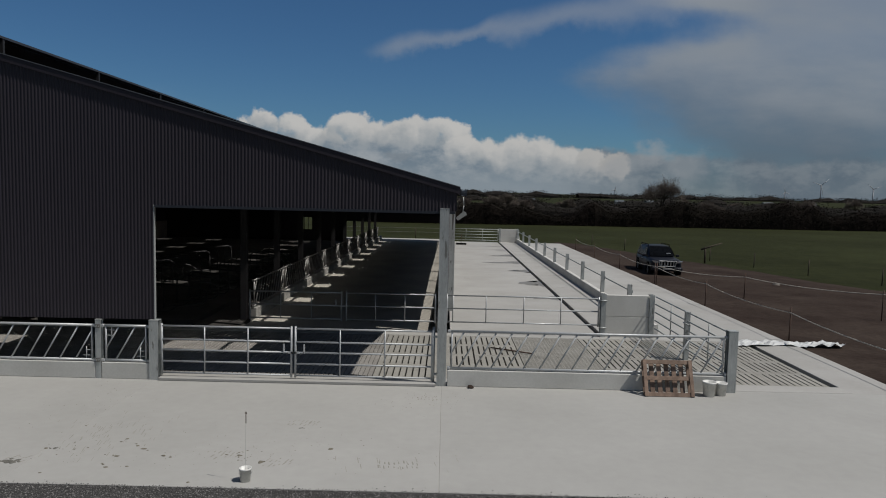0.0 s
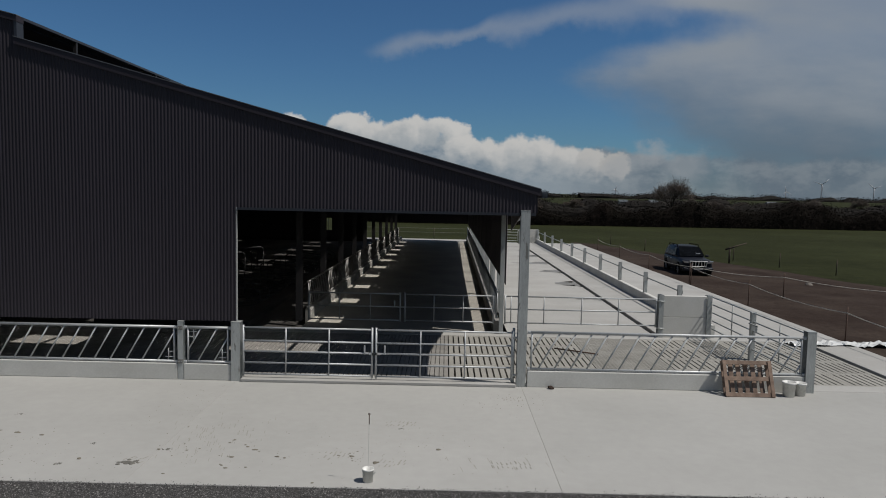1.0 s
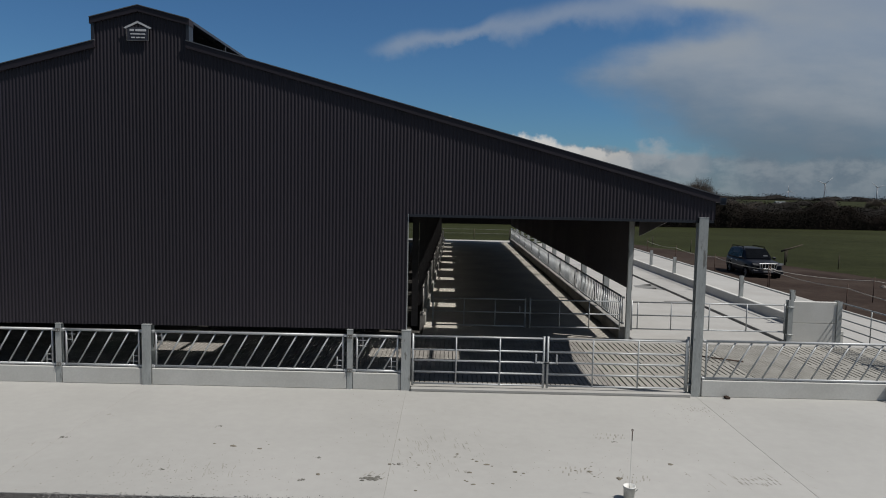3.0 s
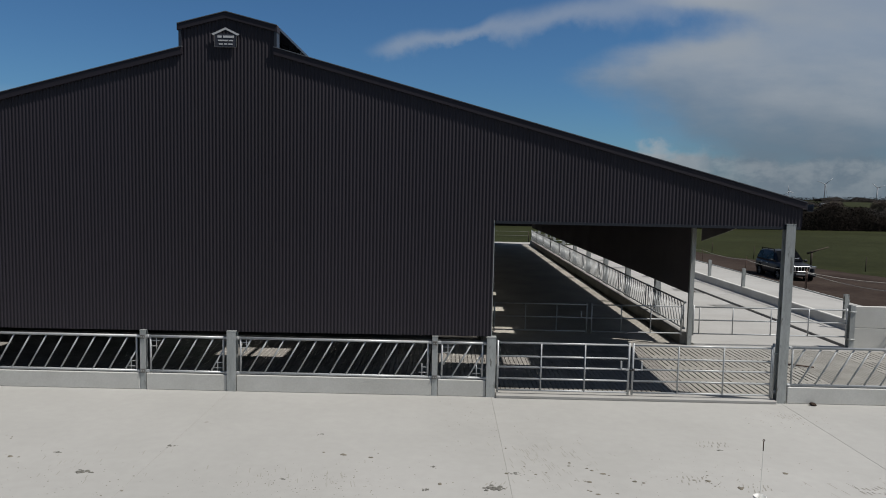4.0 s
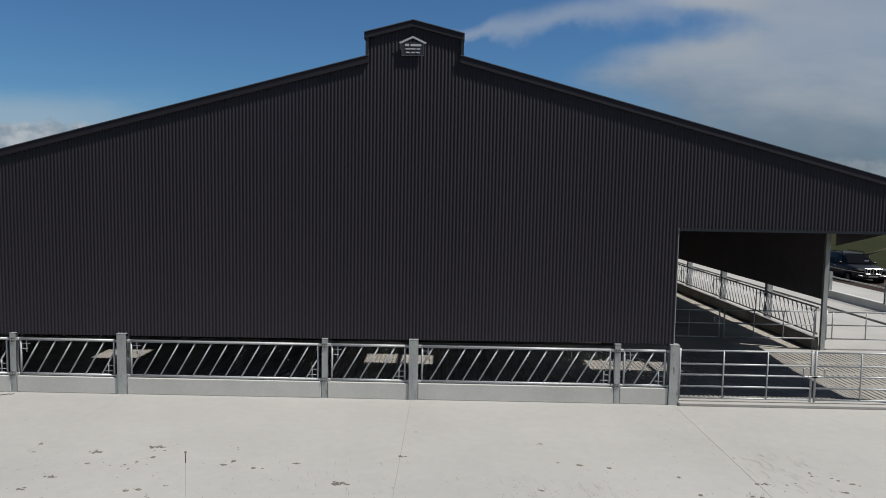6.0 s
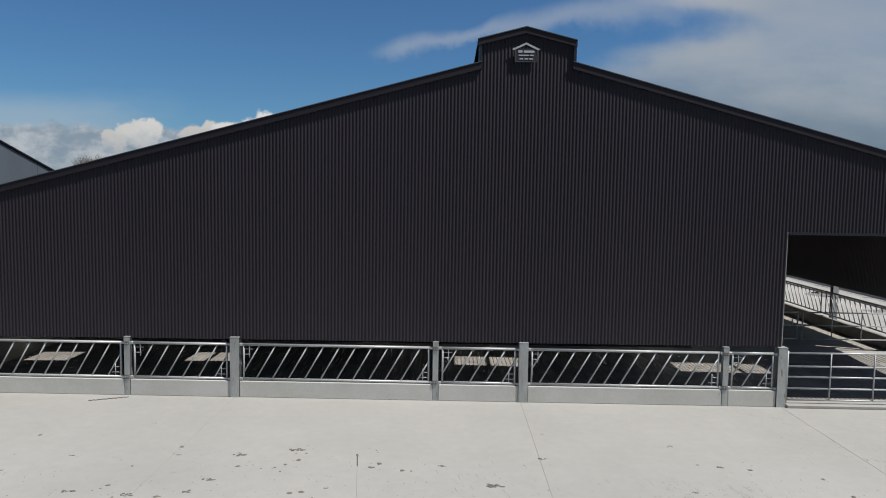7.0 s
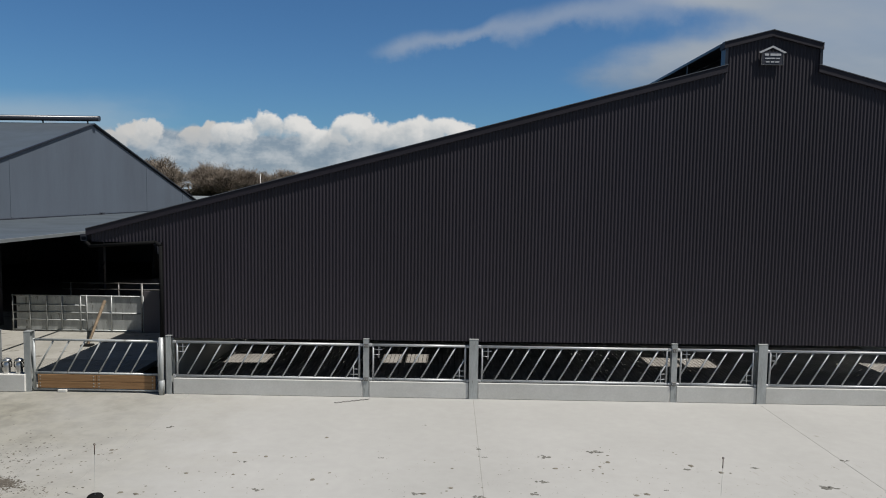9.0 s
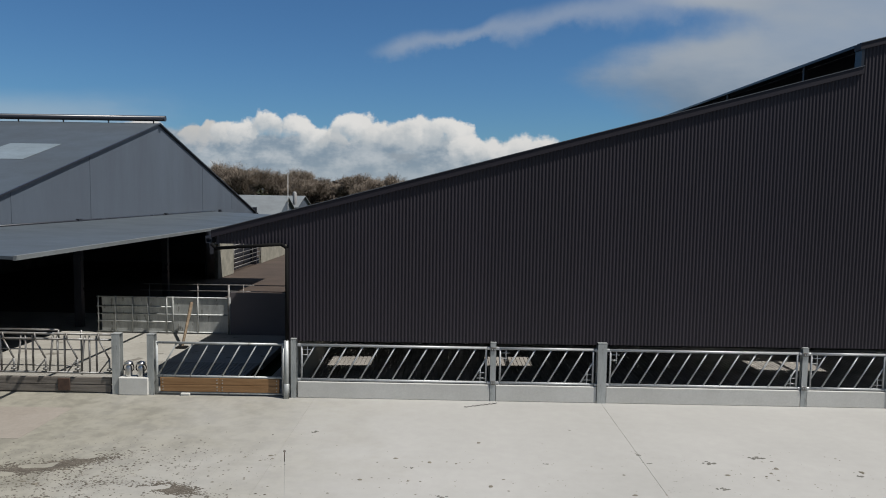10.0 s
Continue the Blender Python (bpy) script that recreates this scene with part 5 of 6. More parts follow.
def clod(x, y, r):
    k, base = rng.randint(5, 8), len(verts)
    h = r * rng.uniform(0.12, 0.3)
    e = rng.uniform(0.5, 1)
    for ring, zz in ((1.0, 0.0), (0.6, h)):
        for i in range(k):
            a = 2 * math.pi * i / k
            rr = r * ring * rng.uniform(0.6, 1.2)
            verts.append((x + rr * math.cos(a), y + e * rr * math.sin(a), zz + 0.001))
    for i in range(k):
        j = (i + 1) % k
        faces.append((base + i, base + j, base + k + j, base + k + i))
    faces.append(tuple(base + k + i for i in range(k)))


for _ in range(70):
    # little trails and clusters rather than an even scatter
    x, y = rng.uniform(-31, -1.5), 9.05 + abs(rng.gauss(0, 1.4))
    way_ = rng.uniform(0, 6.3)
    for k in range(rng.choice((1, 1, 2, 3, 5, 7))):
        xx, yy = x + k * 0.14 * math.cos(way_) + rng.gauss(0, 0.12), y + k * 0.14 * math.sin(way_) + rng.gauss(0, 0.08)
        if 9 < yy < 14.3:
            clod(xx, yy, rng.choice((0.012, 0.018, 0.022, 0.03, 0.05)))
for _ in range(500):
    x, y = rng.gauss(-28.5, 2.0), 9.0 + abs(rng.gauss(0, 1.4))
    if y < 14:
        clod(x, y, rng.choice((0.005, 0.007, 0.010, 0.014, 0.02)))
tagged(part("dirt_crumbs", raw("dirt_crumbs", verts, faces, DUNG), DUNG), "brown crumbs of dried dirt scattered on the apron", "dirt", kind="stuff")
verts, faces = [], []
for cx, cy, sx, sy, n in ((-9.6, 9.7, 0.9, 0.5, 260), (-7.0, 12.9, 0.5, 0.9, 90), (-0.6, 13.3, 0.5, 0.35, 80), (-14.5, 9.6, 2.0, 0.4, 160), (-19.5, 10.2, 3.0, 0.8, 200), (-3.5, 10.4, 1.5, 0.5, 150)):
    for _ in range(n):
        x, y = rng.gauss(cx, sx), rng.gauss(cy, sy)
        if 9 < y < 14.4:
            clod(x, y, rng.choice((0.004, 0.006, 0.008, 0.012)))
tagged(part("grit", raw("grit", verts, faces, DUNG), DUNG), "fine brown grit in faint trails on the apron", "grit", kind="stuff")
verts, faces = [], []
for cx, cy, sx, sy, turn, n in ((-28.75, 10.42, 0.42, 0.09, 0.5, 5200), (-29.5, 10.2, 0.5, 0.12, 0.2, 2800), (-26.45, 9.62, 0.2, 0.09, -0.3, 2600), (-30.6, 9.9, 0.9, 0.3, 0.1, 1800),
                               (-27.7, 9.75, 0.7, 0.16, 0.1, 500), (-28.4, 9.2, 0.5, 0.1, 0, 600), (-28.2, 10.3, 1.2, 0.6, 0.2, 1800), (-25.9, 9.3, 0.5, 0.15, 0, 200)):
    for _ in range(n):
        a_, b_ = rng.gauss(0, sx), rng.gauss(0, sy)
        x, y = cx + a_ * math.cos(turn) - b_ * math.sin(turn), cy + a_ * math.sin(turn) + b_ * math.cos(turn)
        if y > 8.97 and noise.noise((x * 2.2, y * 4, 3)) > -0.25:
            clod(x, y, rng.choice((0.003, 0.004, 0.006, 0.008, 0.011, 0.015, 0.024)))
tagged(part("mud_crumbs", raw("mud_crumbs", verts, faces, MUD), MUD), "dark dried mud spread on the apron by the old barrier", "mud", kind="stuff")
verts, faces = [], []
PATS = ((-20.5, 10.9, 4), (-19.83, 9.48, 6), (-18.85, 9.4, 7), (-19.83, 12.64, 3), (-18.69, 11.02, 4), (-18.78, 11.4, 5), (-17.84, 10.0, 8), (-18.03, 9.55, 7), (-17.64, 11.07, 8), (-16.71, 11.36, 9),
        (-15.9, 9.78, 4), (-15.3, 10.63, 6), (-14.12, 10.75, 6), (-13.27, 9.98, 11), (-12.36, 11.15, 6), (-10.13, 9.87, 5), (-9.87, 11.88, 4), (-22.3, 9.52, 6), (-22.82, 10.63, 4), (-24.76, 12.28, 6),
        (-23.5, 9.08, 8), (-7.8, 10.5, 4), (-2.69, 11.53, 4), (-6.85, 9.7, 12), (-6.5, 10.3, 6), (-7.9, 9.6, 5))
for cx, cy, s in PATS:
    for _ in range(6 + s):
        clod(cx + rng.gauss(0, 0.006 * s), cy + rng.gauss(0, 0.0035 * s), rng.uniform(0.002, 0.0048) * s)
    for _ in range(s):
        clod(cx + rng.gauss(0, 0.035 * s), cy + rng.gauss(0, 0.02 * s), rng.choice((0.005, 0.008, 0.012)))
PAT = mat("dried_dung", (0.145, 0.138, 0.12), 0.95, alt=(0.092, 0.088, 0.076), scale=9, fine_scale=40, grain=0.3)
tagged(part("dung", raw("dung", verts, faces, PAT), PAT), "small pats of dried dung on the apron", "dung", kind="stuff")
verts, faces = [], []
for cx, cy, nx, slant in ((-3.6, 10.1, 7, 0.2), (-2.72, 9.8, 6, 0.3), (-2.7, 11.68, 8, 0.25), (-0.8, 9.8, 9, -0.15), (-0.45, 13.4, 6, 0.1), (-6.8, 9.68, 5, 0.4)):
    for k in range(nx):
        for row in range(2):
            x, y = cx + (k - nx / 2) * 0.075 + rng.gauss(0, 0.008), cy + row * 0.16 + rng.gauss(0, 0.03)
            ln, w = rng.uniform(0.04, 0.13), rng.uniform(0.006, 0.013)
            base = len(verts)
            for px_, py_, pz_ in ((-w, 0, 0), (w, 0, 0), (w + slant * ln, ln, 0), (slant * ln - w, ln, 0), (-w * 0.5, 0.01, 0.003), (w * 0.5, 0.01, 0.003), (w * 0.5 + slant * ln, ln - 0.01, 0.003), (slant * ln - w * 0.5, ln - 0.01, 0.003)):
                verts.append((x + px_, y + py_, 0.0012 + pz_))
            faces += [tuple(base + i for i in q) for q in ((0, 1, 5, 4), (1, 2, 6, 5), (2, 3, 7, 6), (3, 0, 4, 7), (4, 5, 6, 7))]
for cx, cy, wx, ly, n in ((-13.4, 10.4, 0.5, 0.7, 22), (-9.6, 9.95, 0.8, 0.35, 30), (-5.9, 10.9, 0.45, 1.1, 90), (-0.8, 10.0, 0.6, 0.5, 16)):
    for _ in range(n):
        x, y = rng.gauss(cx, wx), rng.gauss(cy, ly * 0.5)
        ln, w = rng.uniform(0.05, 0.22), rng.uniform(0.003, 0.007)
        base = len(verts)
        verts += [(x - w, y, 0.0015), (x + w, y, 0.0015), (x + w - 0.2 * ln, y + ln, 0.0015), (x - w - 0.2 * ln, y + ln, 0.0015)]
        faces.append((base, base + 1, base + 2, base + 3))
TREAD = mat("tread_dirt", (0.275, 0.262, 0.232), 0.95, alt=(0.245, 0.232, 0.203), scale=6, fine_scale=40, grain=0.25)
tagged(part("tyre_marks", raw("tyre_marks", verts, faces, TREAD), TREAD), "short brown tyre tread marks printed on the apron", "tyre marks", kind="stuff")
WORN = mat("worn_brown_concrete", (0.255, 0.228, 0.195), 0.9, alt=(0.215, 0.19, 0.16), scale=0.9, fine_scale=12, grain=0.08, bump=0.002)
bm = B()
box(bm, -37.0, -30.09, 11.62, 13.46, -0.05, 0.004)
part("worn_slab", bm, WORN, apron)
DAMP = mat("damp_concrete", (0.1998, 0.1924, 0.1739), 0.55, alt=(0.1554, 0.148, 0.1332), scale=1.2, fine_scale=8, grain=0.06)
for cx, cy, sx, sy in ((4.6, 33.0, 1.5, 1.5), (4.6, 28.4, 1.0, 0.8), (4.6, 38.6, 1.4, 0.9), (4.6, 43.5, 1.8, 0.9), (4.6, 48.5, 1.6, 0.8), (4.6, 53.5, 1.2, 0.6), (3.0, 57.2, 1.8, 0.5)):
    bm = B()
    ring = []
    for k in range(48):
        a = 2 * math.pi * k / 48
        f = 0.75 + 0.7 * noise.noise((math.cos(a) * 1.8 + cy, math.sin(a) * 1.8, cx)) + 0.3 * noise.noise((math.cos(a) * 6, math.sin(a) * 6, cy))
        ring.append(bm.verts.new((min(cx + sx * f * math.cos(a), 4.61), cy + sy * f * math.sin(a), 0.004)))
    bm.faces.new(ring)
    bmesh.ops.triangulate(bm, faces=bm.faces)
    tagged(part("damp_patch", bm, DAMP), "darker damp patch on the yard concrete", "damp patch", kind="stuff")

# crumpled white sheeting by the soil edge
cloth = thing("plastic_sheet", pose(10.05, 19.9, 0.004, 0, 0, 8), "crumpled white plastic sheeting at the soil edge", "plastic sheet")
bm = B()
gr = []
for j in range(9):
    row = []
    for i in range(34):
        x, y = -1.7 + i * 0.11, -0.28 + j * 0.07
        z = 0.01 + 0.15 * abs(noise.noise((x * 2.3, y * 4, 1))) + 0.10 * abs(noise.noise((x * 7, y * 7, 2))) - 0.06 * min(1.0, max(0.0, (x - 0.1) / 0.5))
        row.append(bm.verts.new((x, y + 0.25 * noise.noise((x * 1.2, 0, 7)), z)))
    gr.append(row)
for a, b in zip(gr, gr[1:]):
    for i in range(33):
        bm.faces.new((a[i], a[i + 1], b[i + 1], b[i]))
part("sheet", bm, SHEETING, cloth)

# ---- rope fences ----


def rope_fence(pts, label, h=0.95, sag=0.12, colour=ROPE):
    t = thing("rope_fence", pose(pts[0][0], pts[0][1], -0.2), label, "rope fence", "rope fences")
    o = Vector((pts[0][0], pts[0][1], 0))
    for x, y in pts:
        bm = B()
        tube(bm, (x - o.x, y - o.y, 0), (x - o.x + 0.02, y - o.y, h + 0.3), 0.022, 6)
        part("stake", bm, RUST, t)
    for (xa, ya), (xb, yb) in zip(pts, pts[1:]):
        bm = B()
        line_ = []
        for s in np.linspace(0, 1, 9):
            line_.append((xa + (xb - xa) * s - o.x, ya + (yb - ya) * s - o.y, h + 0.12 - sag * 4 * s * (1 - s)))
        bent(bm, line_, 0.014, 5)
        part("rope", bm, colour, t)
    return t


rope_fence([(10.5, 13.4), (10.52, 20.5), (10.5, 27.4), (10.5, 34.3), (10.45, 41.2), (10.4, 48.2), (10.4, 55.2)], "white rope strung between rusty pins beside the concrete")
rope_fence([(10.62, 34.4), (13.3, 30.2), (16.4, 25.3), (20.2, 19.4), (24, 13)], "white rope on thin pins across the bare soil")
for x, y in ((15.6, 60), (17.4, 55.8), (19.9, 51.6), (21.2, 47), (22.6, 42.5), (24.4, 38), (27, 33), (14, 66), (25.9, 28)):
    t = thing("fence_stake", pose(x, y, -0.3), "thin dark stake along the field edge", "stake", "stakes along the field")
    bm = B()
    tube(bm, (0, 0, 0), (0.03, 0, 1.0), 0.03, 6)
    part("stake", bm, BARK, t)
t = thing("cut_branch", pose(18.7, 49.4, -0.3), "bare dark branch propped on a stake at the field edge", "branch")
bm = B()
tube(bm, (0, 0, 0), (0, 0, 1.2), 0.06, 6)
part("stake", bm, BARK, t)
bm = B()
tube(bm, (-0.3, 0, 1.0), (1.2, 0, 1.5), 0.08, 6, 0.04)
part("limb", bm, BARK, t)
t = thing("rock", pose(17.6, 36.2, -0.25), "half-buried pale rock in the bare soil", "rock")
bm = B()
bmesh.ops.create_icosphere(bm, subdivisions=2, radius=0.22)
for v in bm.verts:
    v.co *= 1 + 0.3 * noise.noise(v.co * 3)
    v.co.z = max(v.co.z, -0.05)
part("lump", bm, OLD_TIMBER, t)

# ---- parked car ----


def loft(bm, sections):
    """Closed skin through sections of equal point count."""
    rings = [[bm.verts.new(p) for p in s] for s in sections]
    for a, b in zip(rings, rings[1:]):
        n = len(a)
        for i in range(n):
            bm.faces.new((a[i], a[(i + 1) % n], b[(i + 1) % n], b[i])).smooth = True
    bm.faces.new(list(reversed(rings[0])))
    bm.faces.new(rings[-1])
    bmesh.ops.recalc_face_normals(bm, faces=bm.faces)
    return bm


def car_section(y, w, zb, zt, tuck=0.05):
    """Half-round shoulders over upright flanks."""
    h = zt - zb
    half = [(w - tuck, zb), (w, zb + 0.16 * h), (w + 0.01, zb + 0.5 * h), (w - 0.01, zb + 0.78 * h), (w - 0.06, zb + 0.93 * h), (w - 0.2, zt)]
    return [(x, y, z) for x, z in half] + [(-x, y, z) for x, z in reversed(half)]


def cabin_section(y, w, z0, wt, zt):
    half = [(w, z0), (w - (w - wt) * 0.45, z0 + (zt - z0) * 0.5), (wt + 0.02, zt - 0.09), (wt - 0.05, zt - 0.025), (wt - 0.25, zt)]
    return [(x, y, z) for x, z in half] + [(-x, y, z) for x, z in reversed(half)]


def plate_of(points, thick):
    bm = B()
    bm.faces.new([bm.verts.new(p) for p in points])
    bmesh.ops.solidify(bm, geom=bm.faces, thickness=thick)
    bmesh.ops.recalc_face_normals(bm, faces=bm.faces)
    return bm


def wheel_tyre(x0, x1, r_in, r_out, y, z, n=24):
    """A ring with rounded shoulders round an axle along x."""
    bm = B()
    xm = (x0 + x1) / 2
    prof = [(x0, r_in), (x0, r_out - 0.04), (x0 + (x1 - x0) * 0.2, r_out), (xm + (x1 - x0) * 0.3, r_out), (x1, r_out - 0.04), (x1, r_in)]
    rings = [[bm.verts.new((x, y + r * math.cos(2 * math.pi * k / n), z + r * math.sin(2 * math.pi * k / n))) for k in range(n)] for x, r in prof]
    for a, b in zip(rings, rings[1:]):
        for k in range(n):
            bm.faces.new((a[k], a[(k + 1) % n], b[(k + 1) % n], b[k])).smooth = True
    bmesh.ops.recalc_face_normals(bm, faces=bm.faces)
    return bm


CAR = pose(12.8, 41.3, -0.26, 0, 0, -4)
car = thing("car", CAR, "dark metallic off-road car parked on the bare soil", "car")
bm = B()
loft(bm, [car_section(-2.33, 0.66, 0.50, 0.92), car_section(-2.25, 0.80, 0.40, 1.00), car_section(-1.95, 0.88, 0.37, 1.05), car_section(-1.3, 0.90, 0.36, 1.09), car_section(-0.9, 0.90, 0.36, 1.12),
          car_section(0.8, 0.91, 0.36, 1.13), car_section(1.9, 0.90, 0.37, 1.13), car_section(2.2, 0.86, 0.42, 1.10), car_section(2.32, 0.78, 0.50, 1.0)])
body = part("body", bm, PAINT, car)
bm = B()
loft(bm, [cabin_section(-0.98, 0.74, 1.07, 0.70, 1.16), cabin_section(-0.55, 0.83, 1.07, 0.68, 1.47), cabin_section(-0.2, 0.85, 1.07, 0.66, 1.66), cabin_section(0.25, 0.86, 1.07, 0.67, 1.735),
          cabin_section(1.2, 0.86, 1.07, 0.67, 1.73), cabin_section(1.85, 0.85, 1.07, 0.66, 1.69), cabin_section(2.12, 0.82, 1.07, 0.64, 1.58), cabin_section(2.26, 0.80, 1.07, 0.70, 1.18)])
cabin = part("cabin", bm, PAINT, car)
part("windscreen", plate_of([(-0.72, -1.0, 1.18), (0.72, -1.0, 1.18), (0.60, -0.27, 1.70), (-0.60, -0.27, 1.70)], 0.02), CARGLASS, cabin)
for s in (-1, 1):
    for ya, yb, la, lb in ((-0.52, 0.40, 0.30, 0), (0.46, 1.22, 0, 0), (1.28, 1.95, 0, 0.14)):
        part("side_window", plate_of([(s * 0.865, ya - la * 0.2, 1.15), (s * 0.865, yb + lb * 0.4, 1.15), (s * 0.70, yb - lb * 0.4, 1.60), (s * 0.70, ya + la, 1.60)], 0.025 * s), CARGLASS, cabin)
    bm = B()
    box(bm, s * 0.98 - 0.10, s * 0.98 + 0.10, -0.68, -0.57, 1.10, 1.25, 0.035)
    part("wing_mirror", bm, PAINT, car)
    bm = B()
    prism(bm, [(s * 0.44, 0.86), (s * 0.80, 0.90), (s * 0.86, 1.0), (s * 0.46, 0.96)], "y", -2.36, -2.12)
    lamp_ = part("headlight", bm, LAMP_GLASS, car)
    bm = B()
    box(bm, s * 0.66 - 0.1, s * 0.66 + 0.1, -2.42, -2.36, 0.52, 0.60, 0.02)
    part("fog_lamp", bm, LAMP_GLASS, car)
    bm = B()
    tube(bm, (s * 0.62, -0.05, 1.79), (s * 0.62, 1.85, 1.77), 0.022)
    for y in (-0.05, 0.9, 1.85):
        tube(bm, (s * 0.62, y, 1.66), (s * 0.62, y, 1.79), 0.022, 6)
    part("roof_rail", bm, RUBBER, car)
    for y in (-1.42, 1.38):
        part("wheel_arch", wheel_tyre(s * 0.80, s * 0.935, 0.40, 0.47, y, 0.40), RUBBER, body)
        wh = part("wheel", wheel_tyre(s * 0.68, s * 0.925, 0.24, 0.38, y, 0.38), RUBBER, car)
        bm = B()
        tube(bm, (s * 0.70, y, 0.38), (s * 0.86, y, 0.38), 0.242, 20)
        for k in range(6):
            q = 2 * math.pi * k / 6
            tube(bm, (s * 0.89, y, 0.38), (s * 0.89, y + 0.23 * math.cos(q), 0.38 + 0.23 * math.sin(q)), 0.035, 6)
        part("rim", bm, GALV_OLD, wh)
    for y in (-0.02, 0.86):
        bm = B()
        box(bm, s * 0.91 - 0.02, s * 0.91 + 0.02, y + 0.12, y + 0.32, 0.93, 0.965, 0.008)
        part("door_handle", bm, CHROME, body)
bm = B()
prism(bm, [(-0.40, 0.70), (0.40, 0.70), (0.46, 0.98), (-0.46, 0.98)], "y", -2.40, -2.28)
grille = part("grille", bm, RUBBER, car)
for k in range(5):
    bm = B()
    box(bm, -0.36 + k * 0.17, -0.31 + k * 0.17, -2.43, -2.40, 0.73, 0.95, 0.01)
    part("grille_bar", bm, CHROME, grille)
bm = B()
for q in ((-0.50, 0.50, 0.965, 1.005), (-0.44, 0.44, 0.67, 0.71)):
    box(bm, q[0], q[1], -2.43, -2.34, q[2], q[3], 0.01)
for s in (-1, 1):
    prism(bm, [(s * 0.40, 0.69), (s * 0.44, 0.69), (s * 0.50, 0.98), (s * 0.46, 0.98)], "y", -2.43, -2.34)
part("grille_surround", bm, CHROME, car)
bm = B()
box(bm, -0.86, 0.86, -2.42, -2.2, 0.40, 0.64, 0.06)
bumper = part("bumper", bm, PAINT, car)
bm = B()
box(bm, -0.26, 0.26, -2.435, -2.422, 0.50, 0.60)
part("number_plate", bm, WHITEWASH, bumper)
bm = B()
box(bm, 0.28, 0.52, -0.84, -0.82, 1.28, 1.35)
part("windscreen_paper", bm, SIGN_WHITE, car)

# ---- hedges, trees and distance ----


def leaf_band(name, path, depth, height, count, size, material, seed, label, z0=-0.3, lift=None, gappy=0.25):
    """A hedge of many small leaf clumps with an uneven top along a line."""
    r = random.Random(seed)
    vs, fs = [], []
    segs = list(zip(path, path[1:]))
    lens = [math.dist(a, b) for a, b in segs]
    total = sum(lens)
    for _ in range(count):
        d = r.random() * total
        for (a, b), ln in zip(segs, lens):
            if d <= ln:
                break
            d -= ln
        x, y = a[0] + (b[0] - a[0]) * d / ln, a[1] + (b[1] - a[1]) * d / ln
        hh = height * (0.72 + 0.75 * noise.noise((x * 0.09, y * 0.09, seed)) + 0.35 * noise.noise((x * 0.4, y * 0.4, seed)))
        if noise.noise((x * 0.05, y * 0.05, seed + 9)) < -1 + gappy:
            continue
        t = 0.96 * r.random()
        z = z0 + (lift(x, y) if lift else 0) + hh * t
        w = depth * (1 - 0.5 * t)
        c = Vector((x + r.gauss(0, 0.5) * w, y + r.gauss(0, 0.5) * w, z))
        s = size * r.uniform(0.6, 1.5)
        base = len(vs)
        for _k in range(4):
            vs.append(tuple(c + Vector((r.uniform(-s, s), r.uniform(-s, s), r.uniform(-s, s) * 0.8))))
        fs += [(base, base + 1, base + 2), (base, base + 2, base + 3)]
    # twiggy heart of the hedge, lumpy and a little lower than the leaves
    for (a, b), ln in zip(segs, lens):
        n = max(2, int(ln / (depth * 0.4)))
        dx, dy = (b[0] - a[0]) / ln, (b[1] - a[1]) / ln
        prev = None
        for i in range(n + 1):
            x, y = a[0] + (b[0] - a[0]) * i / n, a[1] + (b[1] - a[1]) * i / n
            hh = height * (0.72 + 0.75 * noise.noise((x * 0.09, y * 0.09, seed)) + 0.35 * noise.noise((x * 0.4, y * 0.4, seed)))
            if noise.noise((x * 0.05, y * 0.05, seed + 9)) < -1 + gappy:
                prev = None
                continue
            base = z0 + (lift(x, y) if lift else 0)
            w = depth * 0.38 * (1 + 0.3 * noise.noise((x, y, seed)))
            row = len(vs)
            for s, zz in ((-1, -0.3), (-0.95, 0.5), (-0.5, 0.86), (0, 0.94), (0.5, 0.86), (1, -0.3)):
                j = 1 + 0.25 * noise.noise((x * 1.3 + s, y * 1.3, zz * 3))
                vs.append((x - dy * w * s * j, y + dx * w * s * j, base + hh * zz * (0.9 + 0.1 * j)))
            if prev is not None:
                fs += [(prev + k, row + k, row + k + 1, prev + k + 1) for k in range(5)]
            prev = row
    return tagged(part(name, raw(name, vs, fs, material), material), label, "hedge", kind="stuff")


leaf_band("hedge", [(-12, 108), (30, 112), (70, 116), (130, 126)], 2.6, 4.0, 150000, 0.11, HEDGE, 3, "dark dense hedge along the far edge of the field")
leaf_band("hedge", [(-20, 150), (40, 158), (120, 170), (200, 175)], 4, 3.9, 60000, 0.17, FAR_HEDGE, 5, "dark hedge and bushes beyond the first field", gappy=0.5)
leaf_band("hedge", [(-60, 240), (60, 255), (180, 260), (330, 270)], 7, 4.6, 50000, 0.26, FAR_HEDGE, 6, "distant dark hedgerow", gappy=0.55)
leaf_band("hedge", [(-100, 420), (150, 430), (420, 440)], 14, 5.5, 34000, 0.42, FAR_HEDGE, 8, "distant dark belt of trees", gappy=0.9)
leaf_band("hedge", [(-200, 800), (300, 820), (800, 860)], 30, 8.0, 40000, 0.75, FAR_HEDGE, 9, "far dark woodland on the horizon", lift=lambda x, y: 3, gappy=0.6)


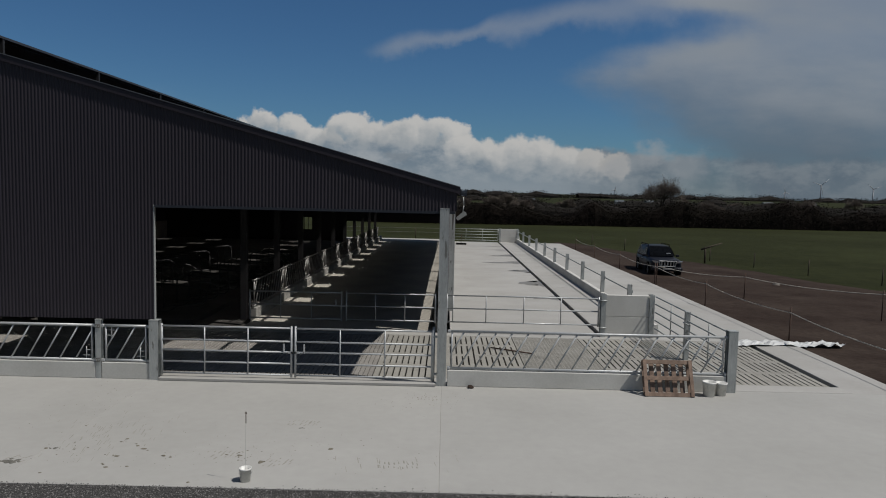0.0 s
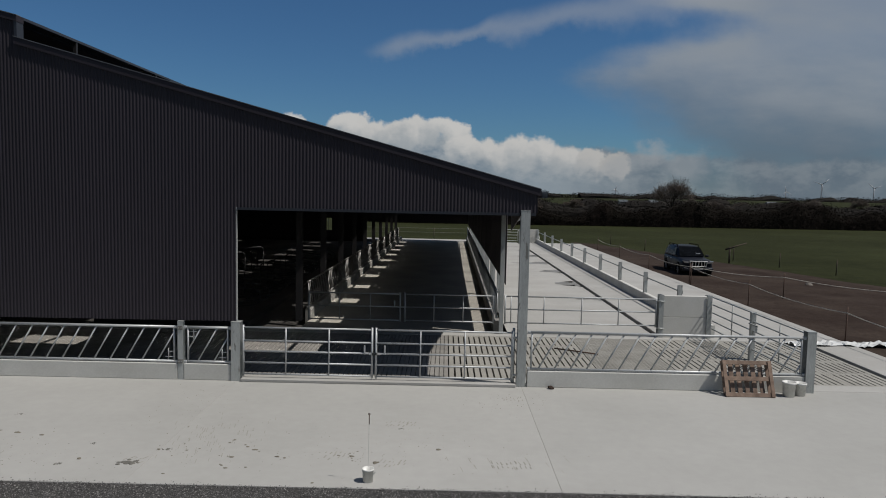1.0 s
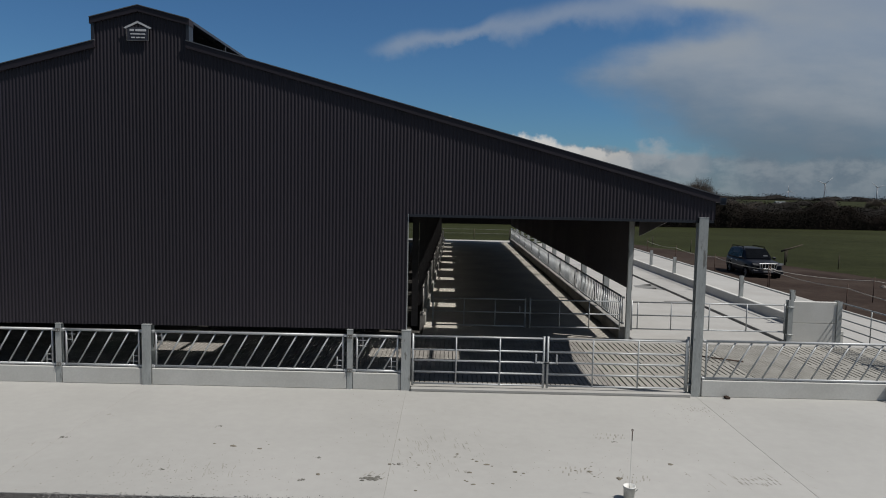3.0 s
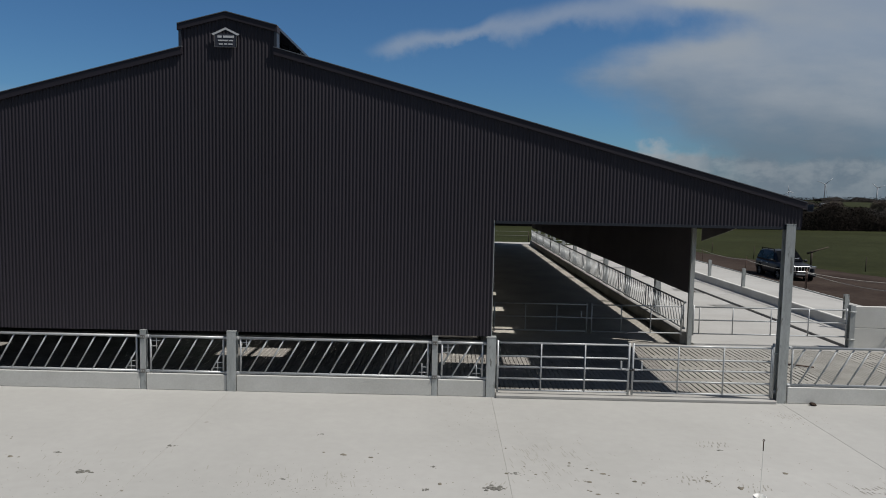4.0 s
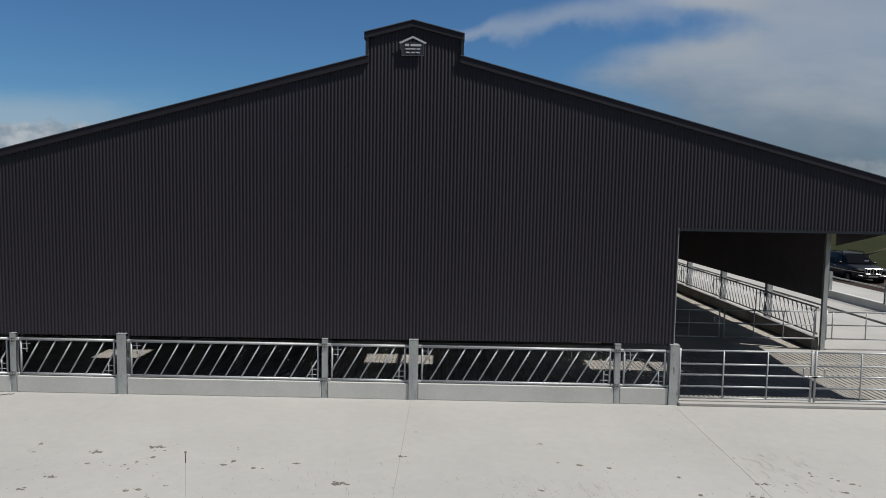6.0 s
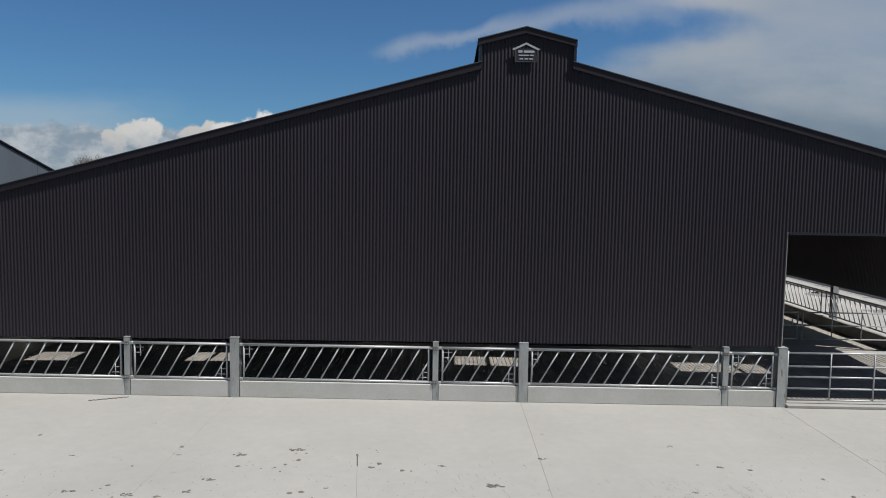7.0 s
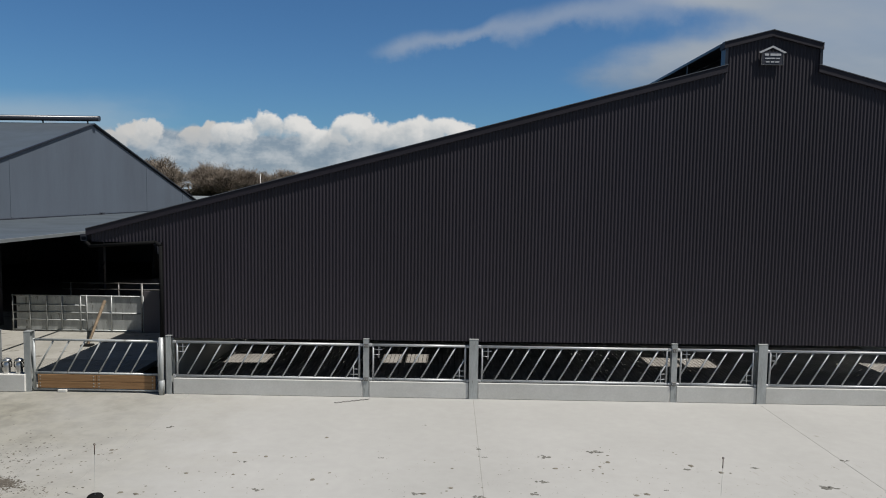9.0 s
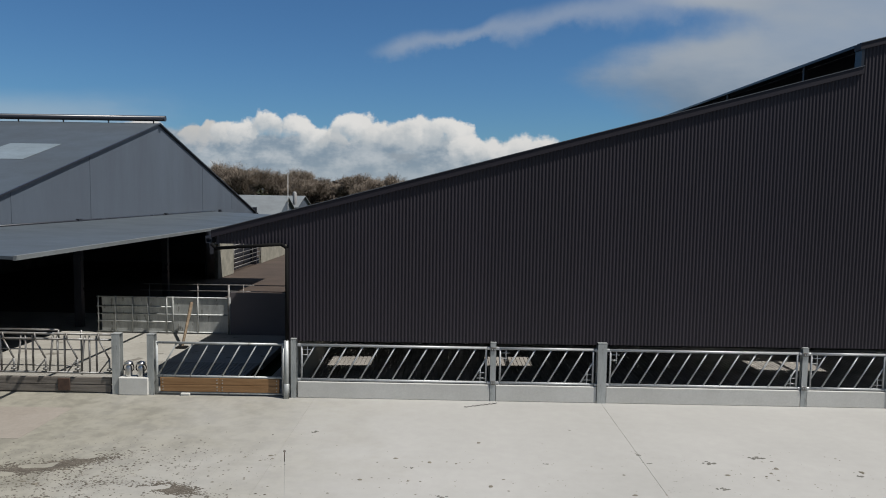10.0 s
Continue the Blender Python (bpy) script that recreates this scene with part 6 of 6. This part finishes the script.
def tree_mesh(seed, h, spread, leafy, stem=0.25):
    """Trunk and limbs as tapered tubes, and a crown of fine twigs and small leaf clumps."""
    r = random.Random(seed)
    bm = B()
    tips = []

    def grow(p, d, ln, rad, depth):
        q = p + d * ln
        tube(bm, p, q, rad, 6 if depth < 2 else 3, rad * 0.68, False)
        if depth >= 5:
            tips.append((q, d))
            return
        for _ in range(3 if depth else 6):
            nd = (d + Vector((r.gauss(0, spread), r.gauss(0, spread), r.gauss(0.06, 0.2)))).normalized()
            grow(p.lerp(q, r.uniform(0.6, 1.0)), nd, ln * r.uniform(0.62, 0.84), rad * 0.56, depth + 1)

    grow(Vector((0, 0, 0)), Vector((0, 0, 1)), h * stem, h * 0.076 * stem, 0)
    trunk = data_of(bm, "trunk", BARK)
    vs, fs = [], []
    for q, d in tips:
        for _ in range(leafy):
            o = q + Vector((r.gauss(0, 0.022), r.gauss(0, 0.022), r.gauss(0, 0.022))) * h
            e = o + (d * 0.9 + Vector((r.gauss(0, 0.45), r.gauss(0, 0.45), r.gauss(0.1, 0.4)))) * h * r.uniform(0.02, 0.05)
            base = len(vs)
            s = h * 0.0014
            w = Vector((r.uniform(-s, s), r.uniform(-s, s), r.uniform(-s, s) * 0.4))
            vs += [tuple(o - w), tuple(o + w), tuple(e + w * 0.6), tuple(e - w * 0.6)]
            fs.append((base, base + 1, base + 2, base + 3))
    return trunk, raw("crown", vs, fs, TWIGS)


TREES = [tree_mesh(s, 10.0, sp, n) for s, sp, n in ((11, 0.46, 44), (12, 0.52, 44), (13, 0.43, 34))]
HEDGE_TREE = tree_mesh(17, 10.0, 0.62, 22, 0.2)


WOOD_TWIGS = mat("pale_twigs", (0.26, 0.215, 0.17), 0.95, alt=(0.18, 0.15, 0.12), scale=0.3, fine_scale=2, grain=0.35, spec=0.05)
for tr, cr in list(TREES):
    pale = cr.copy()
    pale.materials[0] = WOOD_TWIGS
    TREES.append((tr, pale))


def tree(x, y, h, kind, turn, label, z=-0.3, wide=1.0):
    meshes = HEDGE_TREE if kind is None else TREES[kind]
    t = thing("tree", pose(x, y, z, 0, 0, turn) @ Matrix.Diagonal((h / 10 * wide, h / 10 * wide, h / 10, 1)), label, "tree", "trees")
    part("trunk", meshes[0], BARK, t)
    part("crown", meshes[1], None, t)


tree(39.8, 127, 13.2, None, 20, "spreading bare tree standing above the field hedge", wide=1.0)
tree(49.5, 131, 5.6, 1, 140, "small bare tree beside the larger one in the hedge", wide=1.2)
r = random.Random(21)
for x, y, h in ((9, 140, 6.2), (12.5, 141, 6.6), (17, 150, 5.2), (30, 170, 5.5), (62, 180, 6.5), (72, 190, 6), (95, 185, 6.5), (4, 150, 5.5), (110, 210, 7), (84, 200, 5.5), (130, 220, 7.5)):
    tree(x, y, h, r.randrange(3), r.uniform(0, 360), "bare hedgerow tree beyond the field", wide=1.25)
for i in range(22):
    x = -82 + i * 2.35 + r.uniform(-1.2, 1.2)
    y = 138 + r.uniform(-12, 16) + 0.1 * (x + 50)
    tree(x, y, (14.6 - 0.075 * (x + 82)) * r.uniform(0.8, 1.08), 3 + r.randrange(3), r.uniform(0, 360), "tall bare woodland tree just coming into bud", wide=1.15)
leaf_band("undergrowth", [(-100, 150), (-34, 146)], 8, 8.0, 9000, 0.7, TWIGS, 15, "brown undergrowth beneath the woodland trees", gappy=0.9)
leaf_band("evergreens", [(-41, 131), (-34, 131)], 2.0, 8.2, 2600, 0.3, HEDGE, 16, "dark evergreen bushes at the end of the wood", gappy=1)

for x, y, s in ((100, 400, 0.5), (118, 402, 0.55), (188, 405, 0.6), (49, 400, 0.45), (213, 405, 0.55)):
    hs = thing("cottage", pose(x, y, 0.6, 0, 0, x % 40 - 20), "small white house far beyond the fields", "house", "distant houses")
    bm = B()
    box(bm, -5 * s, 5 * s, -3 * s, 3 * s, 0, 3.2 * s)
    part("walls", bm, WHITEWASH, hs)
    bm = B()
    prism(bm, [(-3.3 * s, 3.2 * s), (3.3 * s, 3.2 * s), (0, 5.4 * s)], "x", -5.3 * s, 5.3 * s)
    part("roof", bm, FIBRE, hs)
    for q in (-2.5, 0, 2.5):
        bm = B()
        box(bm, (q - 0.5) * s, (q + 0.5) * s, -3.06 * s, -2.98 * s, 1.1 * s, 2.3 * s)
        part("window", bm, CARGLASS, hs)
for x, y, hub, a0 in ((1616, 3000, 79, 40), (1842, 3000, 67, 22), (728, 3000, 40, 75), (1560, 3200, 48, 100)):
    tb = thing("wind_turbine", pose(x, y, 0), "white wind turbine on the horizon", "wind turbine", "wind turbines")
    bm = B()
    tube(bm, (0, 0, -10), (0, 0, hub), 2.6, 10, 1.6)
    part("tower", bm, TURBINE, tb)
    bm = B()
    box(bm, -1.5, 1.5, -3, 4, hub - 1.3, hub + 1.5, 0.4)
    nac = part("nacelle", bm, TURBINE, tb)
    for k in range(3):
        a = radians(a0 + 120 * k)
        bm = B()
        tube(bm, (0, -3.2, hub), (hub * 0.52 * math.cos(a), -3.2, hub + hub * 0.52 * math.sin(a)), 1.8, 6, 0.5)
        part("blade", bm, TURBINE, nac)
